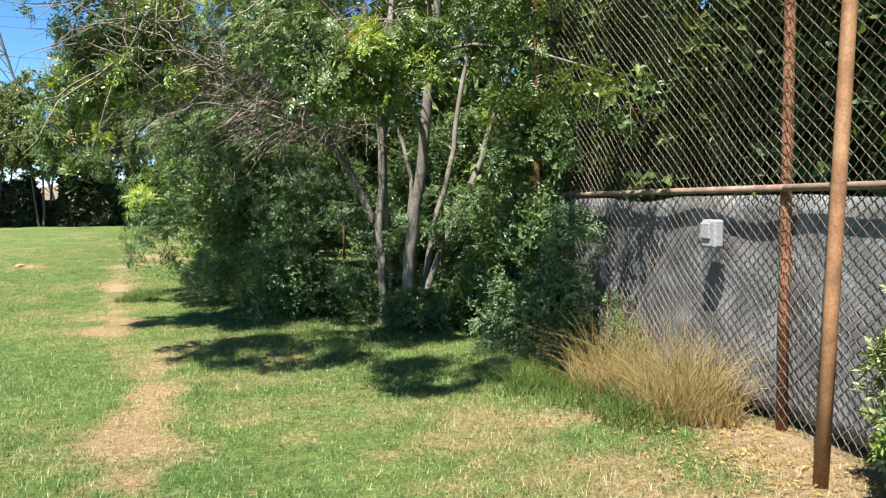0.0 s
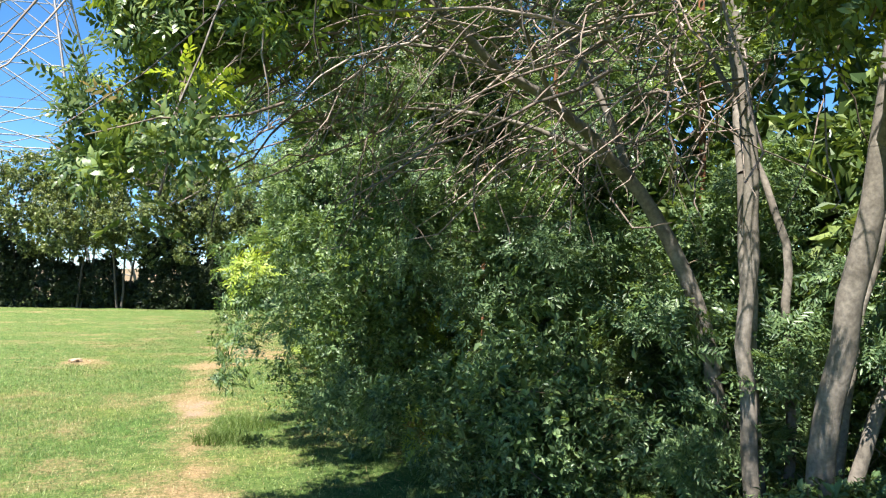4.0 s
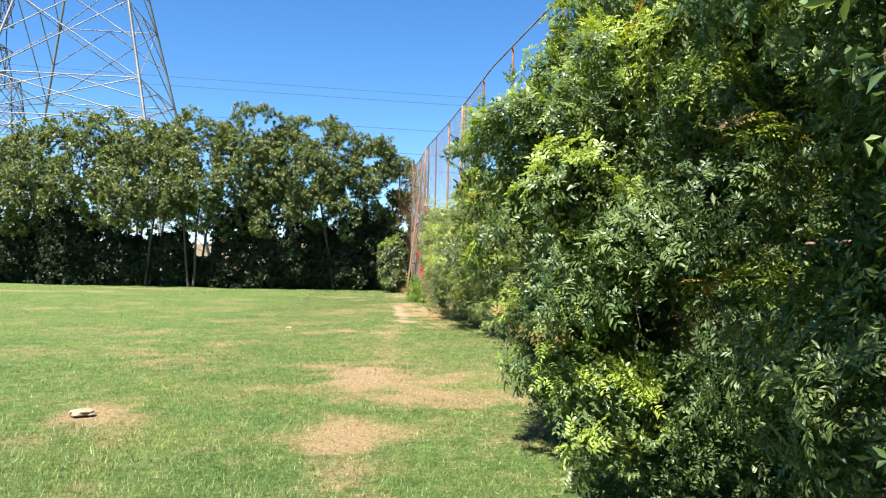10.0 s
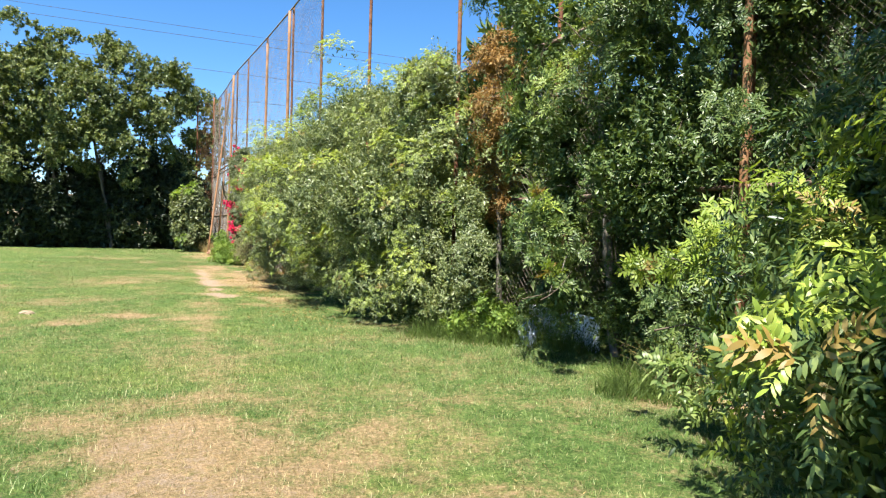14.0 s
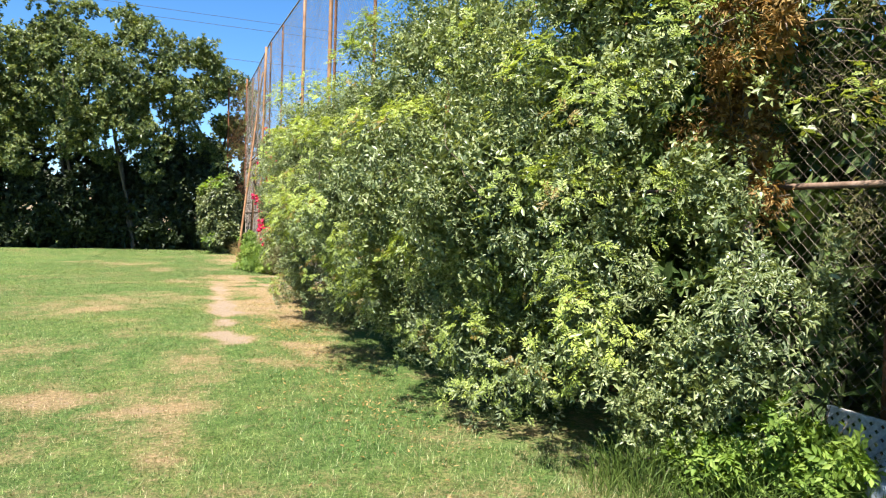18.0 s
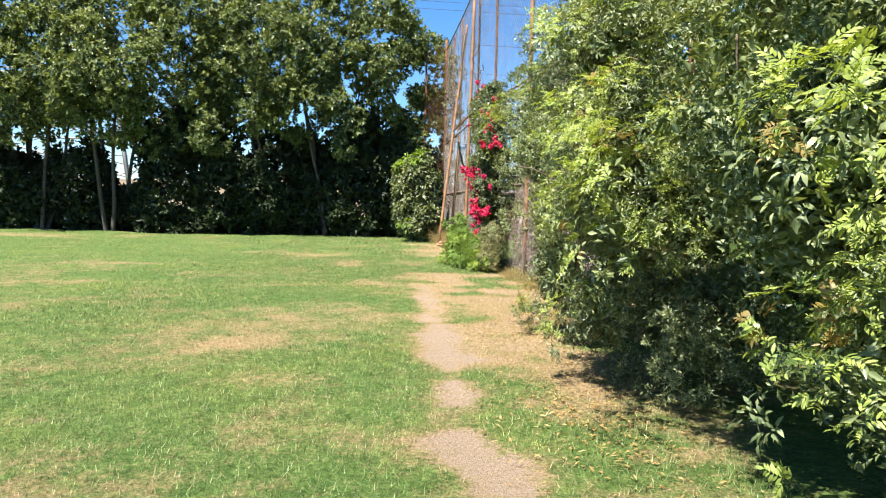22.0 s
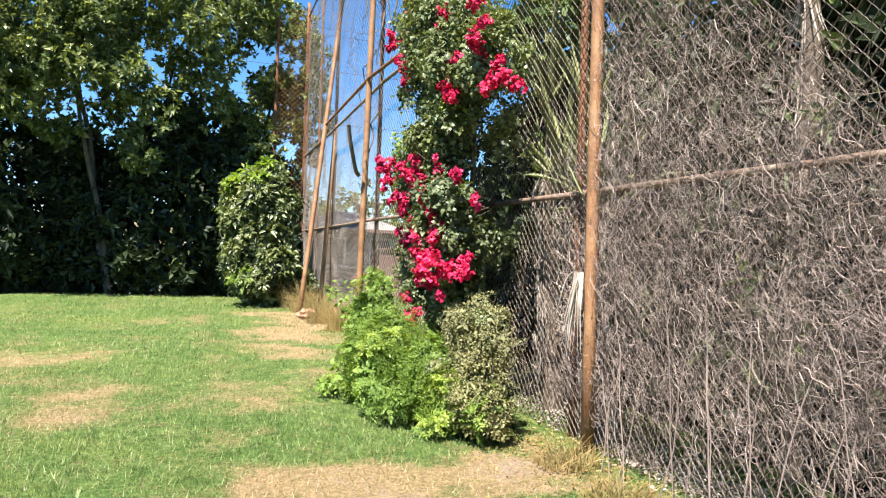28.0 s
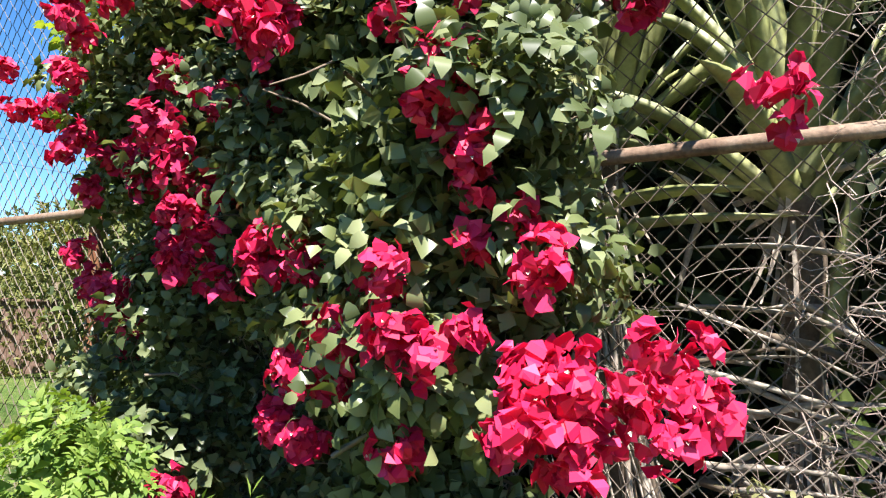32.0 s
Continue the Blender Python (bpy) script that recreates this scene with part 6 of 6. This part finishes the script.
t = thing("lattice_panel", "low white diamond lattice panel behind the fence", "lattice", (4.58, 29.2, 0))
LY0, LY1, LZ0, LZ1 = 28.38, 30.08, 0.02, 0.42
for way in (1, -1):
    for k in range(26):
        # each slat runs at 45 degrees and is cut off at the panel's edges
        y = LY0 - 0.36 + k * 0.083
        lo, hi = max(LZ0, LZ0 + (LY0 - y if way > 0 else y + 0.4 - LY1)), min(LZ1, LZ0 + (LY1 - y if way > 0 else y + 0.4 - LY0))
        if hi - lo < 0.05:
            continue
        mid = (lo + hi) / 2 - LZ0
        me = box_mesh("slat", (0.006, 0.036, (hi - lo) * 1.414), M_WHITE, 0.002)
        me.transform(Matrix.Translation((4.58 + way * 0.004, y + mid if way > 0 else y + 0.4 - mid, LZ0 + mid)) @ Matrix.Rotation(-way * math.pi / 4, 4, "X"))
        part("slat", me, t)
part("top_rail", box_mesh("top_rail", (0.03, LY1 - LY0, 0.025), M_WHITE, 0.004, (4.58, (LY0 + LY1) / 2, LZ1)), t)

# screen cloth on the first bays of the fence
yy, zz = np.meshgrid(np.linspace(1.5, 10.1, 60), np.linspace(0.06, 1.52, 16))
p = np.stack([yy, zz], -1)
xx = fence_x(yy) + 0.1 + 0.035 * wave(p, 1.1, 61)
front = np.stack([xx, yy, zz - 0.05 * np.clip(wave(p, 2.0, 62), 0, 1) * (zz > 1.4)], -1).reshape(-1, 3)
i = (np.arange(15)[:, None] * 60 + np.arange(59)[None]).ravel()
q = np.stack([i, i + 1, i + 61, i + 60], -1)
screen = thing("privacy_screen", "sagging grey screen cloth tied behind the fence wire", "screen", (4.95, 6.0, 0))
me = np_mesh("cloth", front, q, [M_CLOTH], smooth=True)
cloth = part("cloth", me, screen)
cloth.modifiers.new("thick", "SOLIDIFY").thickness = 0.006
part("seam", box_mesh("seam", (0.015, 0.05, 1.5), M_TEAL, 0.003, (5.03, 6.6, 0.75)), screen, "dark teal edge strip")
box = thing("junction_box", "white plastic meter box on the fence screen", "box", (4.88, 7.1, 1.1))
part("case", box_mesh("case", (0.08, 0.15, 0.2), M_STUCCO, 0.015, (4.88, 7.1, 1.25)), box)
part("cover", box_mesh("cover", (0.02, 0.1, 0.12), M_STUCCO, 0.01, (4.835, 7.12, 1.27)), box)


# ---- tall grasses ----
def tuft(name, label, spots, count, tall, material, seed, width=0.004):
    r = np.random.default_rng(seed)
    t = thing(name, label, "grass", (spots[0][0], spots[0][1], 0))
    for j, (x, y, reach) in enumerate(spots):
        n = count
        a, d = r.uniform(0, 6.283, n), reach * np.sqrt(r.uniform(0, 1, n))
        k = 5
        s = np.linspace(0, 1, k)[None]
        L = tall * (r.uniform(0.25, 1.25, n) * (1.1 - 0.6 * (d / reach) ** 2))[:, None]
        lean = r.uniform(0.05, 1.0, n)[:, None]
        b = (a + r.normal(0, 1.6, n))[:, None]
        px = x + np.cos(a)[:, None] * d[:, None] + np.cos(b) * L * lean * s ** 1.6
        py = y + np.sin(a)[:, None] * d[:, None] + np.sin(b) * L * lean * s ** 1.6
        pz = L * s * (1 - 0.35 * lean * s)
        v, q = tubes(np.stack([px, py, pz + 0 * px], -1), width * r.uniform(0.5, 1.2, (n, 1)) * np.linspace(1, 0.25, k)[None], 3)
        tagged(part("grass_tuft", np_mesh("grass_tuft", v, q, [material]), t), kind="stuff")
    return t


M_STRAW = leaf_material("straw", (0.28, 0.2, 0.065), (0.43, 0.325, 0.125), (0.55, 0.45, 0.22), 0.7, 0.4, (1.05, 0.95, 0.7))
M_TALLGREEN = leaf_material("long_grass", (0.062, 0.1054, 0.0186), (0.1054, 0.1674, 0.0341), (0.1736, 0.2356, 0.062), 0.5, 0.35)
tuft("dry_grass_clump", "tall straw-yellow dry grass at the fence foot", [(4.55, 7.3, 0.3), (4.66, 6.9, 0.26), (4.4, 7.75, 0.28), (4.5, 7.0, 0.25)], 560, 0.66, M_STRAW, 901, 0.0026)
tuft("long_grass_clump", "fresh green grass before the dry clump", [(4.15, 7.5, 0.35), (4.2, 7.0, 0.3), (4.0, 8.0, 0.3)], 420, 0.22, M_TALLGREEN, 915)
tuft("long_grass_clump", "uncut green grass at the bush edge", [(0.45, 15.7, 0.35), (0.25, 15.0, 0.3), (3.9, 8.0, 0.4), (4.2, 8.4, 0.35)], 420, 0.17, M_TALLGREEN, 903)
tuft("long_grass_clump", "uncut green grass in the bush shade", [(3.5, 29.6, 0.4), (3.1, 30.1, 0.35), (3.9, 29.3, 0.35), (3.7, 26.6, 0.3), (4.1, 29.8, 0.3), (4.3, 29.1, 0.35), (4.4, 28.6, 0.3)], 420, 0.36, M_TALLGREEN, 905)
tuft("dry_grass_clump", "straw-coloured dry grass heaped against the fence end", [(2.9, 59.2, 0.35), (2.75, 60.1, 0.35), (3.1, 58.3, 0.3), (2.9, 56.6, 0.3), (3.1, 55.4, 0.3)], 380, 0.7, M_STRAW, 907)
tuft("dry_grass_clump", "dead dry grass stalks round a fence pole", [(4.3, 26.35, 0.2), (4.15, 26.6, 0.2), (4.45, 26.0, 0.15)], 160, 0.55, M_STRAW, 911, 0.0026)
tuft("long_grass_clump", "short green grass beside a fence pole", [(3.8, 26.2, 0.3), (3.5, 26.5, 0.25)], 380, 0.16, M_TALLGREEN, 913)
tuft("dry_grass_clump", "dry orange-brown grass at the vine-covered fence", [(3.2, 46.4, 0.25), (3.3, 45.6, 0.25), (3.25, 47.2, 0.22), (3.2, 44.6, 0.25)], 260, 0.22, M_STRAW, 909)
build_bush("weed_shrub", "small grey-green weed shrub at the fence pole", "weeds", (4.7, 5.3, 0), [(4.75, 5.2, 0.6, 0.3, 0.4, 0.55), (4.75, 4.8, 0.5, 0.33, 0.4, 0.5), (4.7, 5.0, 0.9, 0.25, 0.35, 0.4)], 420, 921, (), 30, mats=(M_OLIVE, M_FENNEL), leaf=0.04, wide=0.014, puff=5, clump=(0.06, 0.12), reach=(0.06, 0.12))

# ---- fallen leaves ----
def litter(spots, count, seed, material, leaf=0.035, wide=0.014):
    """Dry leaves lying loosely on the ground."""
    r = np.random.default_rng(seed)
    pick = r.integers(0, len(spots), count)
    b = np.array(spots, float)[pick]
    x, y = b[:, 0] + r.normal(0, 1, count) * b[:, 2], b[:, 1] + r.normal(0, 1, count) * b[:, 3]
    base = np.stack([x, y, height(x, y) + r.uniform(0.006, 0.022, count)], -1)
    a = r.uniform(0, 6.283, count)
    way = np.stack([np.cos(a), np.sin(a), r.normal(0, 0.25, count)], -1)
    k = r.uniform(0.6, 1.4, count)
    return leaves(base, way, leaf * k, wide * k, fold=0.3, four=False, seed=seed)


v, f = litter([(3.2, 45.5, 0.3, 1.6), (3.3, 43.0, 0.25, 1.0), (2.4, 40.6, 0.4, 0.8), (1.9, 37.2, 0.35, 0.8), (3.4, 47.4, 0.2, 0.4), (1.9, 33.0, 0.35, 1.2), (4.4, 26.0, 0.3, 0.5), (2.9, 57.0, 0.4, 1.5), (4.4, 6.4, 0.35, 0.6)], 5200, 931, M_RUSTLEAF)
put("leaf_litter", np_mesh("leaf_litter", v, f, [M_RUSTLEAF]), label="brown fallen leaves along the fence foot", category="fallen leaves", kind="stuff")
v, f = litter([(3.95, y, 0.16, 0.5) for y in np.arange(43.2, 49.2, 0.8)], 4200, 935, M_DEADLEAF, 0.05, 0.022)
put("leaf_litter", np_mesh("leaf_litter", v, f, [M_DEADLEAF]), label="pale pinkish dead leaves heaped behind the wire", category="fallen leaves", kind="stuff")
v, f = litter([(3.1, 44.5, 0.5, 2.0), (2.2, 41.0, 0.6, 1.2), (1.3, 21.5, 0.35, 1.2), (1.1, 17.5, 0.3, 1.2), (2.5, 11.5, 0.9, 0.9), (2.0, 35.5, 0.4, 1.2)], 2600, 933, M_STRAW, 0.05, 0.008)
put("leaf_litter", np_mesh("leaf_litter", v, f, [M_STRAW]), label="straw-coloured dry litter below the bushes", category="fallen leaves", kind="stuff")

build_bush("weed_shrub", "bright green leafy weeds at the bush edge", "weeds", (3.9, 29.7, 0), [(3.8, 29.55, 0.25, 0.3, 0.35, 0.3), (3.5, 29.9, 0.2, 0.3, 0.3, 0.25)], 200, 923, (), 20, mats=(M_FENNEL, M_YOUNG), leaf=0.05, wide=0.022, puff=6, clump=(0.06, 0.14), reach=(0.07, 0.12), gap=-9)

# ---- far distance ----
M_DRYHILL = grained("dry_hillside", [(0.3, (0.12, 0.085, 0.04)), (0.6, (0.18, 0.135, 0.07)), (0.8, (0.22, 0.175, 0.1))], 0.08, 0.95, 0, 0.3, 1.5)
xs, ys = np.meshgrid(np.linspace(-220, 160, 96), np.linspace(120, 200, 10))
hz = 7.0 * np.sin(np.clip((ys - 120) / 80, 0, 1) * np.pi / 2) * (0.75 + 0.3 * wave(np.stack([xs, ys], -1), 90.0, 71)) - 0.3
i = (np.arange(9)[:, None] * 96 + np.arange(95)[None]).ravel()
put("backdrop_hill", np_mesh("backdrop_hill", np.stack([xs, ys, hz], -1).reshape(-1, 3), np.stack([i, i + 1, i + 97, i + 96], -1), [M_DRYHILL], smooth=True), label="low dry hillside far behind the trees", category="hill", kind="structure")
